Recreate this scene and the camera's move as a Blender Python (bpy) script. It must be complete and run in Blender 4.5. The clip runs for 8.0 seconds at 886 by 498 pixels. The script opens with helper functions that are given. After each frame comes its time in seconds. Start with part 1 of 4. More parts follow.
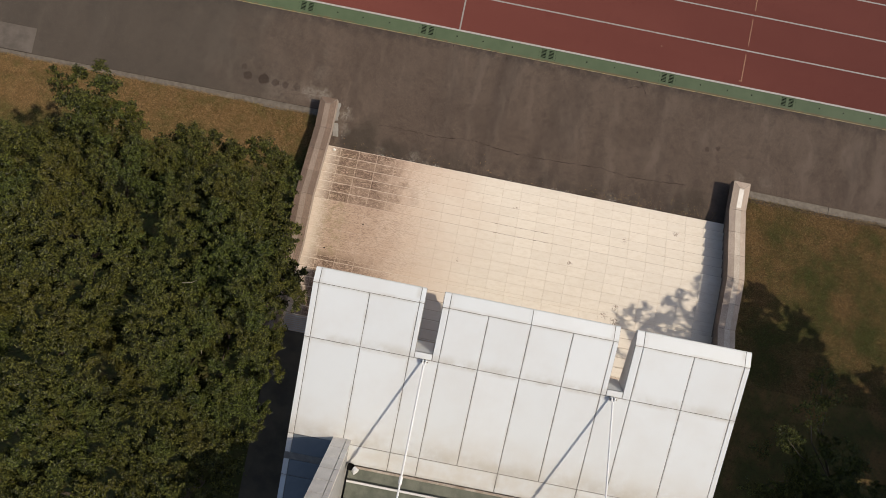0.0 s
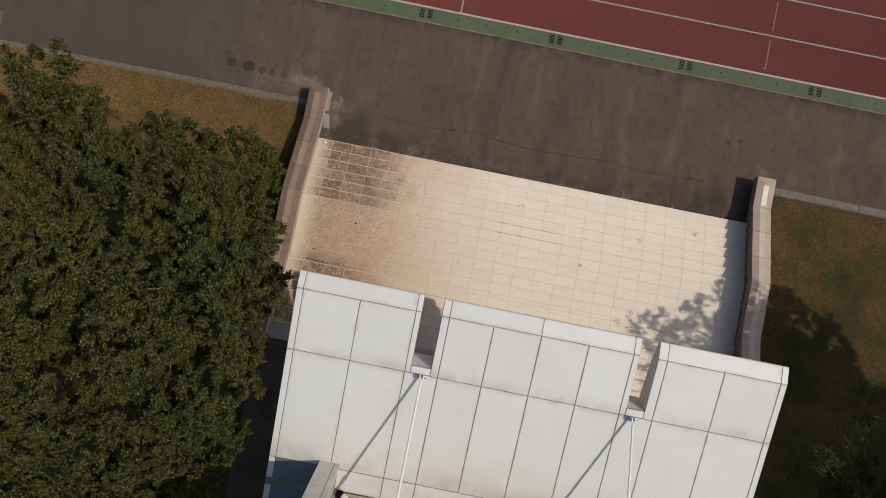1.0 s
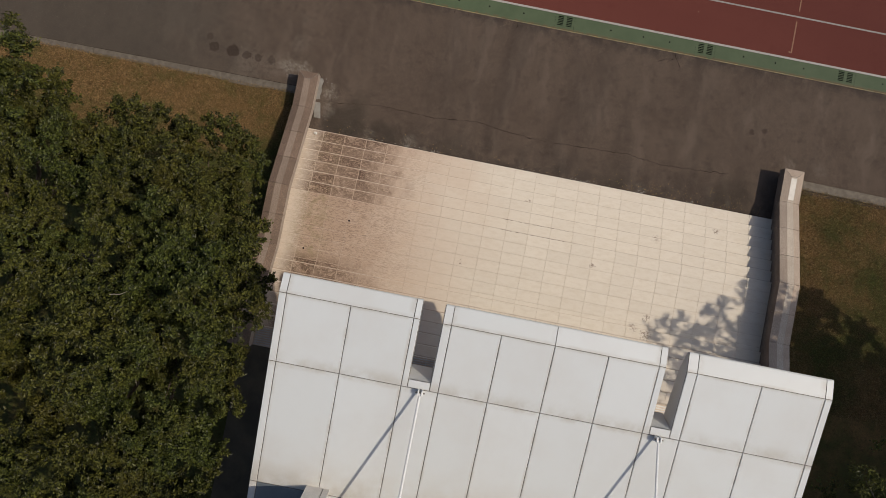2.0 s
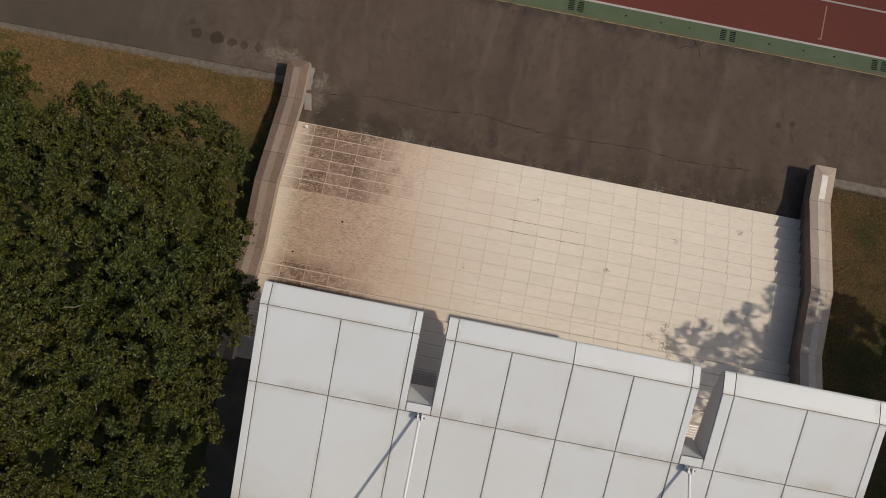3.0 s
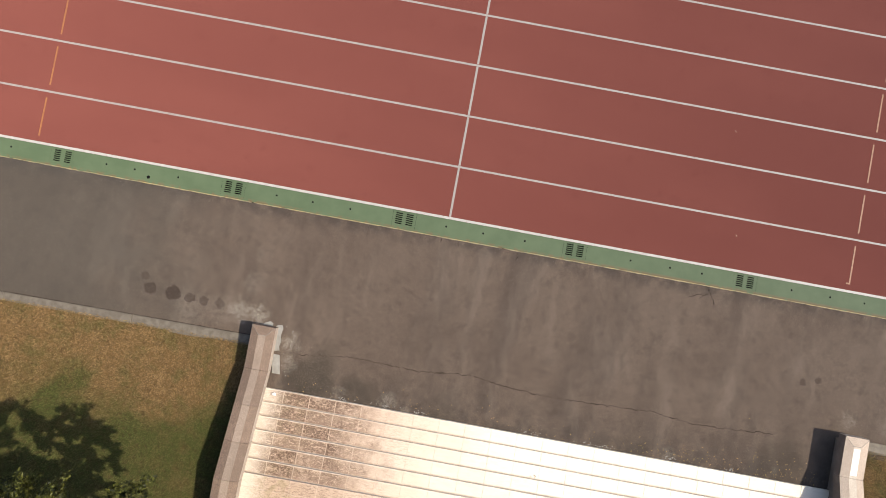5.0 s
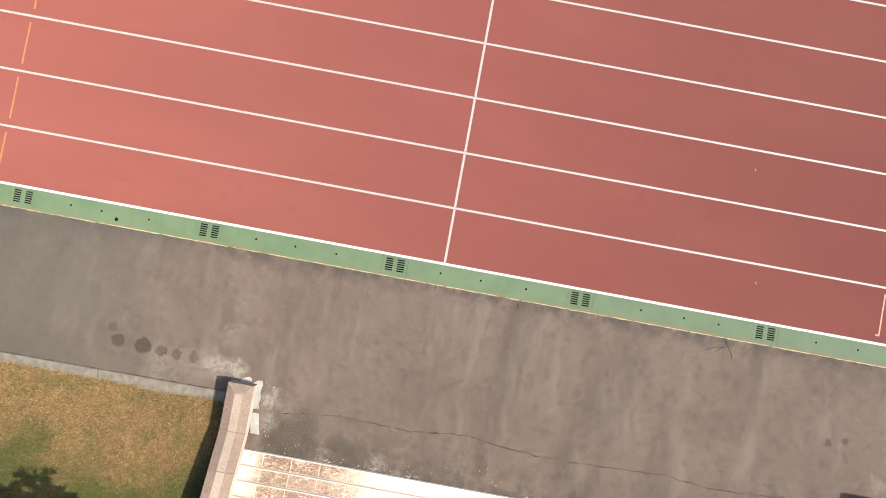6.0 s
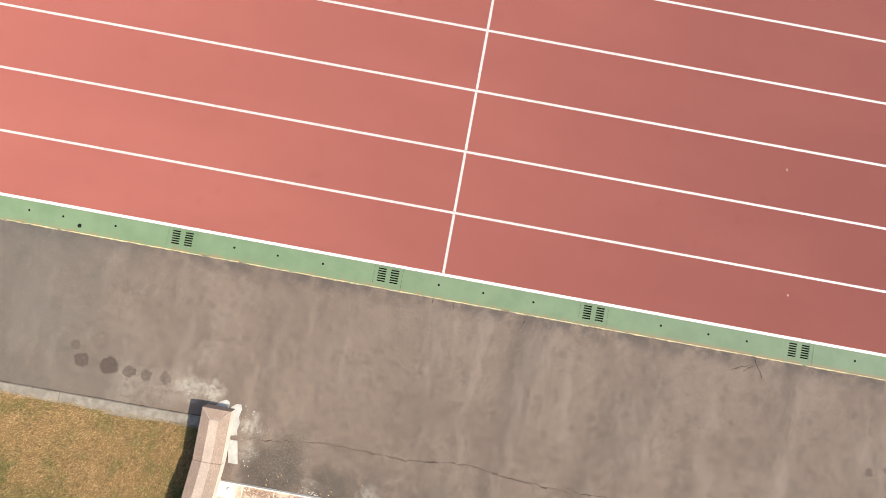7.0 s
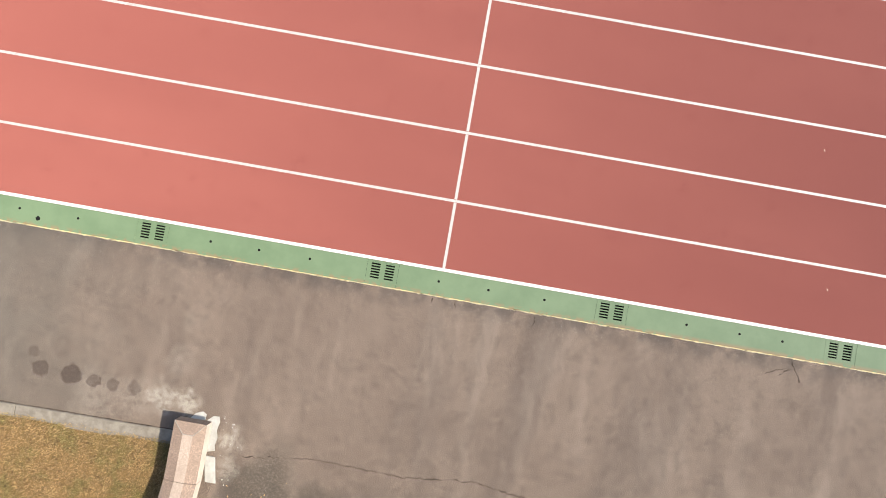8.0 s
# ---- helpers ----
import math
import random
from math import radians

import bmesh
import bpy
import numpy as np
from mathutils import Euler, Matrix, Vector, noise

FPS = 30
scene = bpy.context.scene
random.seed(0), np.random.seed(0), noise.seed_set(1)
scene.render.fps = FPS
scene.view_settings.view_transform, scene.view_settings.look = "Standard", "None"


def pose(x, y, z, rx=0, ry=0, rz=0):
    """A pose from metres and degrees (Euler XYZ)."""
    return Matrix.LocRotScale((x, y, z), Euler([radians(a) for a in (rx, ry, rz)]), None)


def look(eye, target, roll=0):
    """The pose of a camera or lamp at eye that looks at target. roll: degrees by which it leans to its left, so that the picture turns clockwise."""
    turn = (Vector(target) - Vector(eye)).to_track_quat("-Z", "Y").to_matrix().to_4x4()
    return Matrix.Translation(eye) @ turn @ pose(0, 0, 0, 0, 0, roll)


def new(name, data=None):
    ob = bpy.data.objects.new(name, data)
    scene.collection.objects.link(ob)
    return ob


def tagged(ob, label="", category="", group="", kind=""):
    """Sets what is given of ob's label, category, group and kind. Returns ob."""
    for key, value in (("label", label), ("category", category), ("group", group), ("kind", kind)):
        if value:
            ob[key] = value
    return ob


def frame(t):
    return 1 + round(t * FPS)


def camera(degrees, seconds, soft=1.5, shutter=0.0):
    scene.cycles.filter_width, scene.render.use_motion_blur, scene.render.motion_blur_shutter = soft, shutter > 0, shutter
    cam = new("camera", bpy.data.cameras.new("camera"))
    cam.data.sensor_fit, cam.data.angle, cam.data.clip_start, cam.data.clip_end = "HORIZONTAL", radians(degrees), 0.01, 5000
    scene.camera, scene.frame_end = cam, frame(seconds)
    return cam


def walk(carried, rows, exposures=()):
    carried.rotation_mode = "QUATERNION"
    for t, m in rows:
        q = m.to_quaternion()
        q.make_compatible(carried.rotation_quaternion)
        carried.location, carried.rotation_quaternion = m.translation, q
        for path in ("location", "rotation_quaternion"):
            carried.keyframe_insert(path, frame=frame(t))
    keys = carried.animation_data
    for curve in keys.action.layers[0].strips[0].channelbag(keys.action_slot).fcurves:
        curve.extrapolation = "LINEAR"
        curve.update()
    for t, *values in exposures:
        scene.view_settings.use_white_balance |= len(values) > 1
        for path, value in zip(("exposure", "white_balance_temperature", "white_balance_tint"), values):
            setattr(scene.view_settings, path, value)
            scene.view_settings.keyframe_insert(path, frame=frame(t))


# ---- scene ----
# The camera: a drone that looks almost straight down, sinking and sliding towards the track.
# x along the track, y towards the track from its outer edge line, z up from the asphalt.
cam = camera(65.0, 8.0, soft=0.5)
PATH = [  # seconds, x, y, z, tilt, lean, turn
    (0.0, 0.805, -8.117, 22.767, 2.153, -0.609, 11.259),
    (0.5, 0.809, -8.053, 21.870, 2.140, -0.580, 11.354),
    (1.0, 0.805, -7.994, 21.041, 2.086, -0.620, 11.292),
    (1.5, 0.803, -7.959, 20.229, 2.056, -0.603, 11.197),
    (3.0, 0.738, -7.806, 17.963, 2.005, -0.644, 11.082),
    (3.5, 0.631, -7.097, 17.305, 1.921, -0.675, 11.075),
    (4.0, 0.476, -5.557, 16.928, 1.866, -0.479, 10.835),
    (4.5, 0.184, -3.195, 16.707, 1.803, -0.527, 10.759),
    (5.0, -0.073, -1.257, 16.255, 1.750, -0.492, 10.403),
    (5.2, -0.153, -0.877, 16.032, 1.775, -0.580, 10.409),
    (6.5, -0.146, -0.076, 14.249, 1.935, -0.569, 10.443),
    (7.0, -0.127, 0.014, 13.528, 1.948, -0.516, 10.356),
    (7.5, -0.109, -0.009, 12.819, 1.954, -0.514, 10.272),
    (8.0, -0.108, -0.132, 12.140, 2.235, -0.571, 9.919),
]
walk(cam, [(t, pose(x, y, z, tilt, lean, turn)) for t, x, y, z, tilt, lean, turn in PATH],
     exposures=[(0.0, -0.06, 6600, 9.4), (0.6, -0.26, 6600, 9.4), (1.5, -0.38, 6600, 9.4), (3.0, -0.5, 6600, 9.4), (3.6, -0.48, 6600, 9.4), (4.0, -0.32, 6600, 9.4), (4.3, -0.14, 6600, 9.4), (4.5, 0.24, 6500, 8.6),
                (5.2, 0.88, 6350, 7), (6.3, 1.64, 6150, 4.8), (8.0, 1.68, 6150, 4.8)])

# ---- world, sun ----
SUN = Vector((0.73, 0.045, 1.0)).normalized()
world = bpy.data.worlds.new("sky")
scene.world = world
world.use_nodes = True
sky = world.node_tree.nodes.new("ShaderNodeTexSky")
sky.sky_type, sky.sun_disc = "NISHITA", False
sky.dust_density, sky.air_density, sky.ozone_density = 2.4, 1.0, 1.0
sky.sun_elevation, sky.sun_rotation = math.asin(SUN.z), radians(86.5)
world.node_tree.links.new(sky.outputs[0], world.node_tree.nodes["Background"].inputs[0])
world.node_tree.nodes["Background"].inputs[1].default_value = 0.13
sun = new("sun", bpy.data.lights.new("sun", "SUN"))
sun.data.energy, sun.data.angle, sun.data.color = 3.75, radians(0.53), (1.0, 0.895, 0.75)
sun.matrix_world = look(SUN * 60, (0, 0, 0))


# ---- materials ----
class Nodes:
    """A small builder for one node material."""

    def __init__(self, name, rough=0.8, metal=0.0, spec=0.5, matte=0.0):
        self.mat = bpy.data.materials.new(name)
        self.mat.use_nodes = True
        self.tree = self.mat.node_tree
        self.bsdf = self.tree.nodes["Principled BSDF"]
        self.bsdf.inputs["Roughness"].default_value = rough
        self.bsdf.inputs["Metallic"].default_value = metal
        self.bsdf.inputs["Specular IOR Level"].default_value = spec
        self.bsdf.inputs["Diffuse Roughness"].default_value = matte
        self.where = self.add("ShaderNodeNewGeometry").outputs["Position"]

    def add(self, kind):
        return self.tree.nodes.new(kind)

    def put(self, socket, value):
        if isinstance(value, bpy.types.NodeSocket):
            self.tree.links.new(value, socket)
        elif isinstance(value, (tuple, list)) and len(value) == 3 and socket.type == "RGBA":
            socket.default_value = (*value, 1)
        else:
            socket.default_value = value

    def stretch(self, sx, sy, sz, at=None):
        n = self.add("ShaderNodeMapping")
        self.put(n.inputs["Vector"], at or self.where)
        n.inputs["Scale"].default_value = (sx, sy, sz)
        return n.outputs[0]

    def noise(self, scale, detail=4, rough=0.55, at=None, warp=0.0):
        n = self.add("ShaderNodeTexNoise")
        self.put(n.inputs["Vector"], at or self.where)
        for key, v in (("Scale", scale), ("Detail", detail), ("Roughness", rough), ("Distortion", warp)):
            n.inputs[key].default_value = v
        return n.outputs["Fac"]

    def cells(self, scale, at=None):
        n = self.add("ShaderNodeTexVoronoi")
        self.put(n.inputs["Vector"], at or self.where)
        n.inputs["Scale"].default_value = scale
        return n.outputs["Distance"]

    def span(self, value, low, high, to_low=0.0, to_high=1.0):
        n = self.add("ShaderNodeMapRange")
        n.interpolation_type = "SMOOTHSTEP"
        for key, v in (("Value", value), ("From Min", low), ("From Max", high), ("To Min", to_low), ("To Max", to_high)):
            self.put(n.inputs[key], v)
        return n.outputs[0]

    def calc(self, op, a, b=0.0):
        n = self.add("ShaderNodeMath")
        n.operation = op
        self.put(n.inputs[0], a), self.put(n.inputs[1], b)
        return n.outputs[0]

    def mix(self, fac, a, b, how="MIX"):
        n = self.add("ShaderNodeMix")
        n.data_type, n.blend_type = "RGBA", how
        self.put(n.inputs[0], fac), self.put(n.inputs[6], a), self.put(n.inputs[7], b)
        return n.outputs[2]

    def axis(self, k, at=None):
        n = self.add("ShaderNodeSeparateXYZ")
        self.put(n.inputs[0], at or self.where)
        return n.outputs[k]

    def away(self, x, y, z=0.0, at=None):
        n = self.add("ShaderNodeVectorMath")
        n.operation = "DISTANCE"
        self.put(n.inputs[0], at or self.where)
        n.inputs[1].default_value = (x, y, z)
        return n.outputs["Value"]

    def wobble(self, scale, amount):
        """The place, shifted by noise, for uneven outlines."""
        n = self.add("ShaderNodeTexNoise")
        self.put(n.inputs["Vector"], self.where)
        n.inputs["Scale"].default_value, n.inputs["Detail"].default_value = scale, 4
        v = self.add("ShaderNodeVectorMath")
        v.operation = "MULTIPLY_ADD"
        self.put(v.inputs[0], n.outputs["Color"])
        v.inputs[1].default_value = (amount, amount, 0)
        v.inputs[2].default_value = (-amount / 2, -amount / 2, 0)
        w = self.add("ShaderNodeVectorMath")
        self.put(w.inputs[0], self.where), self.put(w.inputs[1], v.outputs[0])
        return w.outputs[0]

    def each(self):
        return self.add("ShaderNodeObjectInfo").outputs["Random"]

    def island(self):
        return self.add("ShaderNodeNewGeometry").outputs["Random Per Island"]

    def done(self, colour, bump=None, strength=0.3, depth=0.01, rough=None):
        self.put(self.bsdf.inputs["Base Color"], colour)
        if rough is not None:
            self.put(self.bsdf.inputs["Roughness"], rough)
        if bump is not None:
            n = self.add("ShaderNodeBump")
            n.inputs["Strength"].default_value, n.inputs["Distance"].default_value = strength, depth
            self.put(n.inputs["Height"], bump)
            self.put(self.bsdf.inputs["Normal"], n.outputs[0])
        return self.mat


def make_asphalt():
    n = Nodes("asphalt", 0.95, spec=0.2, matte=0.35)
    fine = n.noise(72, 4, 0.8)
    colour = n.mix(n.span(fine, 0.40, 0.60), (0.04696, 0.03417, 0.02618), (0.1191, 0.08693, 0.06673))
    broad = n.noise(0.55, 5, 0.6, warp=0.4)
    colour = n.mix(n.span(broad, 0.35, 0.68), colour, n.mix(0.55, colour, (0.1135, 0.08462, 0.06524)))
    colour = n.mix(n.span(n.noise(7.0, 6, 0.75), 0.5, 0.7, 0, 0.3), colour, (0.1454, 0.1095, 0.08568))
    colour = n.mix(n.span(n.noise(3.4, 6, 0.78), 0.47, 0.66, 0, 0.36), colour, (0.03878, 0.02817, 0.02142))
    # run marks across the way, washed down from the stairs
    runs = n.noise(1.0, 4, 0.6, n.stretch(1.5, 0.3, 1.0, n.wobble(0.9, 0.9)))
    colour = n.mix(n.span(runs, 0.50, 0.70, 0, 0.5), colour, (0.1388, 0.1074, 0.08512))
    runs_dark = n.noise(1.0, 4, 0.6, n.stretch(0.8, 0.16, 1.0, n.wobble(0.7, 0.6)))
    colour = n.mix(n.span(runs_dark, 0.47, 0.7, 0, 0.38), colour, (0.04202, 0.03174, 0.02625))
    # the soiled edges along the drain and the foot of the stairs
    y = n.axis(1)
    edge = n.calc("MAXIMUM", n.span(y, -0.85, -0.5), n.calc("MULTIPLY", n.span(y, -3.6, -4.6), 0.8))
    edge = n.calc("MULTIPLY", edge, n.span(n.noise(2.2, 5, 0.65), 0.35, 0.62))
    colour = n.mix(n.calc("MULTIPLY", edge, 0.65), colour, (0.0294, 0.02522, 0.02227))
    # the asphalt turns darker towards the west, with an uneven border
    west = n.calc("ADD", n.axis(0), n.calc("MULTIPLY", n.noise(0.8, 5, 0.65), 5.0))
    colour = n.mix(n.span(west, -1.2, -6.0, 0, 0.62), colour, (0.052, 0.0462, 0.0382))
    # worn pale aggregate in spots
    pale = n.calc("MULTIPLY", n.span(n.noise(60, 3, 0.7), 0.55, 0.75), n.span(n.noise(1.3, 3), 0.5, 0.75))
    colour = n.mix(n.calc("MULTIPLY", pale, 0.6), colour, (0.2017, 0.179, 0.1591))
    specks = n.calc("MULTIPLY", n.span(n.cells(36), 0.26, 0.12), n.span(n.noise(23, 2), 0.5, 0.58))
    colour = n.mix(n.calc("MULTIPLY", specks, 0.32), colour, (0.3025, 0.2685, 0.2309))
    # lime bloom round the wall's end
    place = n.wobble(3.5, 0.55)
    for x, py, r, a in ((-3.98, -2.97, 0.32, 0.9), (-4.15, -2.2, 0.3, 0.16), (-4.1, -1.6, 0.3, 0.14), (-4.4, -3.0, 0.34, 0.8), (-4.3, -2.45, 0.28, 0.2), (-4.85, -3.05, 0.45, 0.26), (-5.5, -3.15, 0.6, 0.22), (-3.12, -3.55, 0.3, 0.8), (-3.05, -4.0, 0.28, 0.55), (-1.78, -4.42, 0.2, 0.5), (-0.69, -4.42, 0.28, 0.55), (-0.2, -4.55, 0.2, 0.4), (6.0, -4.5, 0.22, 0.35), (8.5, -4.4, 0.2, 0.3), (10.0, -3.0, 0.28, 0.4), (10.9, -3.0, 0.3, 0.25)):
        blot = n.calc("MULTIPLY", n.span(n.away(x, py, 0, place), r, r * 0.25), n.calc("MULTIPLY", n.span(n.noise(95, 3, 0.8), 0.4, 0.62), n.span(n.noise(9, 4, 0.7), 0.32, 0.58)))
        colour = n.mix(n.calc("MULTIPLY", blot, a), colour, (0.30, 0.268, 0.224))
    # damp moss at the foot of the stairs
    place = n.wobble(2.6, 0.7)
    for x, py, r, a in ((-2.5, -4.25, 0.75, 0.75), (-1.4, -4.4, 0.55, 0.55), (0.6, -4.5, 0.5, 0.35), (8.6, -4.2, 0.8, 0.45), (5.2, -4.5, 0.6, 0.3), (-2.2, -3.75, 0.4, 0.4)):
        damp = n.calc("MULTIPLY", n.span(n.away(x, py, 0, place), r, r * 0.35), n.span(n.noise(26, 4, 0.75), 0.36, 0.56, 0.25, 1.0))
        colour = n.mix(n.calc("MULTIPLY", damp, a), colour, (0.03436, 0.02818, 0.02078))
    # oil spots
    place = n.wobble(9, 0.16)
    for x, py, r, a in ((-6.56, -2.86, 0.16, 0.62), (-6.02, -2.88, 0.2, 0.72), (-5.62, -2.91, 0.13, 0.55), (-5.27, -2.93, 0.12, 0.5), (-4.9, -2.93, 0.13, 0.45), (-6.72, -2.61, 0.1, 0.4), (-6.25, -2.45, 0.2, 0.14), (8.8, -2.3, 0.09, 0.5), (9.15, -2.2, 0.08, 0.5)):
        colour = n.mix(n.calc("MULTIPLY", n.calc("MULTIPLY", n.span(n.away(x, py, 0, place), r, r * 0.8), n.span(n.noise(30, 4, 0.75), 0.3, 0.52, 0.3, 1.0)), a), colour, (0.026, 0.0165, 0.0125))
    return n.done(colour, n.calc("ADD", fine, n.noise(60, 3)), 0.5, 0.006)


def make_track():
    n = Nodes("red rubber granules", 0.9, spec=0.06, matte=1.0)
    fine = n.noise(80, 4, 0.8)
    colour = n.mix(n.span(fine, 0.25, 0.75), (0.117, 0.0345, 0.027), (0.192, 0.066, 0.053))
    colour = n.mix(n.span(n.noise(0.5, 4, 0.6, n.stretch(0.35, 1, 1)), 0.38, 0.7, 0, 0.35), colour, (0.196, 0.066, 0.0515))
    colour = n.mix(n.span(n.noise(3.0, 5, 0.7), 0.55, 0.75, 0, 0.25), colour, (0.1, 0.0245, 0.0195))
    # small worn pits, in drifts
    pits = n.calc("MULTIPLY", n.span(n.noise(34, 3, 0.7), 0.6, 0.72), n.span(n.noise(0.8, 4, 0.6), 0.42, 0.66))
    colour = n.mix(n.calc("MULTIPLY", pits, 0.55), colour, (0.06, 0.014, 0.012))
    return n.done(colour, fine, 0.35, 0.004)


def make_paint(name, colour, worn, under, rough=0.6, amount=0.62):
    n = Nodes(name, rough, matte=0.6)
    base = n.mix(n.span(n.noise(14, 4), 0.3, 0.7), colour, tuple(c * 0.86 for c in colour))
    wear = n.calc("MULTIPLY", n.span(n.noise(120, 3, 0.7), 0.5, 0.62), n.span(n.noise(4, 4, 0.7), amount - 0.14, amount + 0.1))
    return n.done(n.mix(n.calc("MULTIPLY", wear, worn), base, under), n.noise(200, 2), 0.2, 0.003)


def make_green():
    n = Nodes("green painted concrete", 0.7, spec=0.25, matte=0.7)
    colour = n.mix(n.span(n.noise(1.6, 5, 0.6), 0.3, 0.7), (0.07221, 0.1018, 0.05307), (0.087, 0.1175, 0.06351))
    colour = n.mix(n.span(n.noise(45, 3), 0.55, 0.8, 0, 0.4), colour, (0.0696, 0.1044, 0.04872))
    low = n.calc("MULTIPLY", n.span(n.axis(1), -0.38, -0.465), n.span(n.calc("ADD", n.noise(7, 5, 0.7, warp=0.5), n.span(n.axis(0), 1.0, 5.0, 0, 0.09)), 0.47, 0.56))
    colour = n.mix(n.calc("MULTIPLY", low, 0.75), colour, (0.1392, 0.08352, 0.04176))
    colour = n.mix(n.calc("MULTIPLY", n.span(n.axis(1), -0.462, -0.474), n.span(n.noise(5, 4), 0.3, 0.5)), colour, (0.3828, 0.2923, 0.1253))
    return n.done(colour, n.noise(90, 3), 0.25, 0.004)


def make_tile():
    n = Nodes("buff stair tile", 0.72)
    x, y = n.axis(0), n.axis(1)
    colour = n.mix(n.each(), (0.605, 0.545, 0.464), (0.635, 0.573, 0.488))
    colour = n.mix(n.span(n.noise(1.0, 5, 0.7, n.stretch(4, 11, 6)), 0.4, 0.7, 0, 0.4), colour, (0.52, 0.44, 0.345))
    # brown soiling that fades away from the wall
    drift = n.calc("ADD", x, n.calc("MULTIPLY", n.noise(0.6, 4, 0.6), 3.0))
    rust = n.span(drift, 4.4, 0.0)
    rust = n.calc("MULTIPLY", rust, n.span(x, -3.25, -2.75, 0.35, 1.0))
    colour = n.mix(n.calc("MULTIPLY", rust, 0.78), colour, (0.465, 0.325, 0.235))
    # black mould in short level streaks: heavy on the flights, finely ruled on the landing
    local = n.add("ShaderNodeTexCoord").outputs["Generated"]
    near = n.calc("MULTIPLY", n.span(n.calc("ADD", x, n.calc("MULTIPLY", n.noise(1.9, 6, 0.68), 3.0)), 1.35, -0.5), n.span(x, -3.45, -2.85, 0.25, 1.0))
    streak = n.span(n.noise(1.0, 8, 0.8, n.stretch(7.0, 15.0, 8.0), 1.2), 0.42, 0.485)
    clots = n.span(n.noise(2.4, 6, 0.75), 0.36, 0.5, 0.6, 1.0)
    clots = n.calc("MULTIPLY", clots, n.span(n.each(), 0, 1, 0.75, 1.0))
    crumbs = n.span(n.noise(1.0, 5, 0.8, n.stretch(24.0, 42.0, 20.0)), 0.38, 0.5, 0.35, 1.0)
    streak = n.calc("MULTIPLY", streak, crumbs)
    nosing = n.span(n.axis(1, local), 0.985, 0.88, 0.2, 1.0)
    gx = n.axis(0, local)
    nosing = n.calc("MULTIPLY", nosing, n.calc("MULTIPLY", n.span(gx, 0.003, 0.024, 0.4, 1.0), n.span(gx, 0.997, 0.976, 0.4, 1.0)))
    flight = n.calc("MAXIMUM", n.span(y, -6.45, -6.38), n.span(y, -7.9, -8.3))
    heavy = n.calc("MULTIPLY", n.calc("MULTIPLY", streak, clots), n.calc("MULTIPLY", flight, nosing))
    ruled = n.span(n.noise(1.0, 6, 0.75, n.stretch(11.0, 40.0, 6.0), 0.8), 0.46, 0.6, 0, 0.5)
    ruled = n.calc("MULTIPLY", ruled, n.span(flight, 0, 1, 1.0, 0.9))
    fringe = n.calc("MULTIPLY", n.span(n.calc("ADD", x, n.calc("MULTIPLY", n.noise(1.1, 6, 0.68), 3.2)), 2.5, 0.1), n.span(x, -3.45, -2.85, 0.25, 1.0))
    mould = n.calc("MAXIMUM", n.calc("MULTIPLY", near, heavy), n.calc("MULTIPLY", fringe, ruled))
    film = n.calc("MULTIPLY", n.calc("MULTIPLY", near, n.span(clots, 0.2, 1.0, 0.45, 1.0)), n.calc("MULTIPLY", nosing, n.span(flight, 0, 1, 0.42, 0.5)))
    colour = n.mix(film, colour, (0.27, 0.16, 0.095))
    colour = n.mix(n.calc("MULTIPLY", mould, 0.95), colour, (0.062, 0.03, 0.016))
    # green algae on the landing's damp side
    algae = n.calc("MULTIPLY", n.calc("MULTIPLY", n.span(x, -3.4, -3.0), n.span(x, -2.1, -2.6)), n.span(n.noise(5.0, 6, 0.75), 0.42, 0.6))
    colour = n.mix(n.calc("MULTIPLY", algae, n.span(flight, 0, 1, 0.45, 0.12)), colour, (0.2, 0.165, 0.075))
    # a worn place near the foot of the upper flight
    place = n.wobble(7, 0.25)
    for px, py, pz, r in ((6.28, -8.36, 0.7, 0.17), (6.62, -8.47, 0.75, 0.2), (6.52, -5.86, 0.4, 0.15), (6.59, -8.01, 0.7, 0.12), (6.75, -8.72, 0.8, 0.16), (7.65, -9.86, 1.2, 0.2), (2.95, -5.5, 0.3, 0.09), (4.9, -6.9, 0.7, 0.1), (8.2, -5.3, 0.3, 0.1), (1.4, -7.5, 0.7, 0.08)):
        worn = n.calc("MULTIPLY", n.span(n.away(px, py, pz, place), r, r * 0.4), n.span(n.noise(17, 4, 0.75), 0.47, 0.56))
        colour = n.mix(n.calc("MULTIPLY", worn, 0.75), colour, (0.15, 0.095, 0.065))
    # grime gathers where each slab meets the riser behind it
    seam = n.calc("MULTIPLY", n.span(n.axis(1, local), 0.12, 0.02), n.span(n.noise(3.0, 5, 0.7), 0.3, 0.6, 0.35, 1.0))
    step = n.calc("MAXIMUM", n.span(y, -6.43, -6.40), n.span(y, -8.32, -8.34))
    colour = n.mix(n.calc("MULTIPLY", seam, n.span(step, 0, 1, 0.1, 0.45)), colour, (0.17, 0.115, 0.08))
    # nosings trodden pale
    worn_edge = n.calc("MULTIPLY", n.span(n.axis(1, local), 0.93, 0.985), n.span(n.noise(4.0, 5, 0.7), 0.35, 0.6, 0.2, 1.0))
    colour = n.mix(n.calc("MULTIPLY", n.calc("MULTIPLY", worn_edge, step), 0.5), colour, (0.7, 0.62, 0.52))
    dirt = n.span(n.noise(22, 5, 0.7), 0.55, 0.8, 0, 0.22)
    colour = n.mix(dirt, colour, (0.36, 0.29, 0.22))
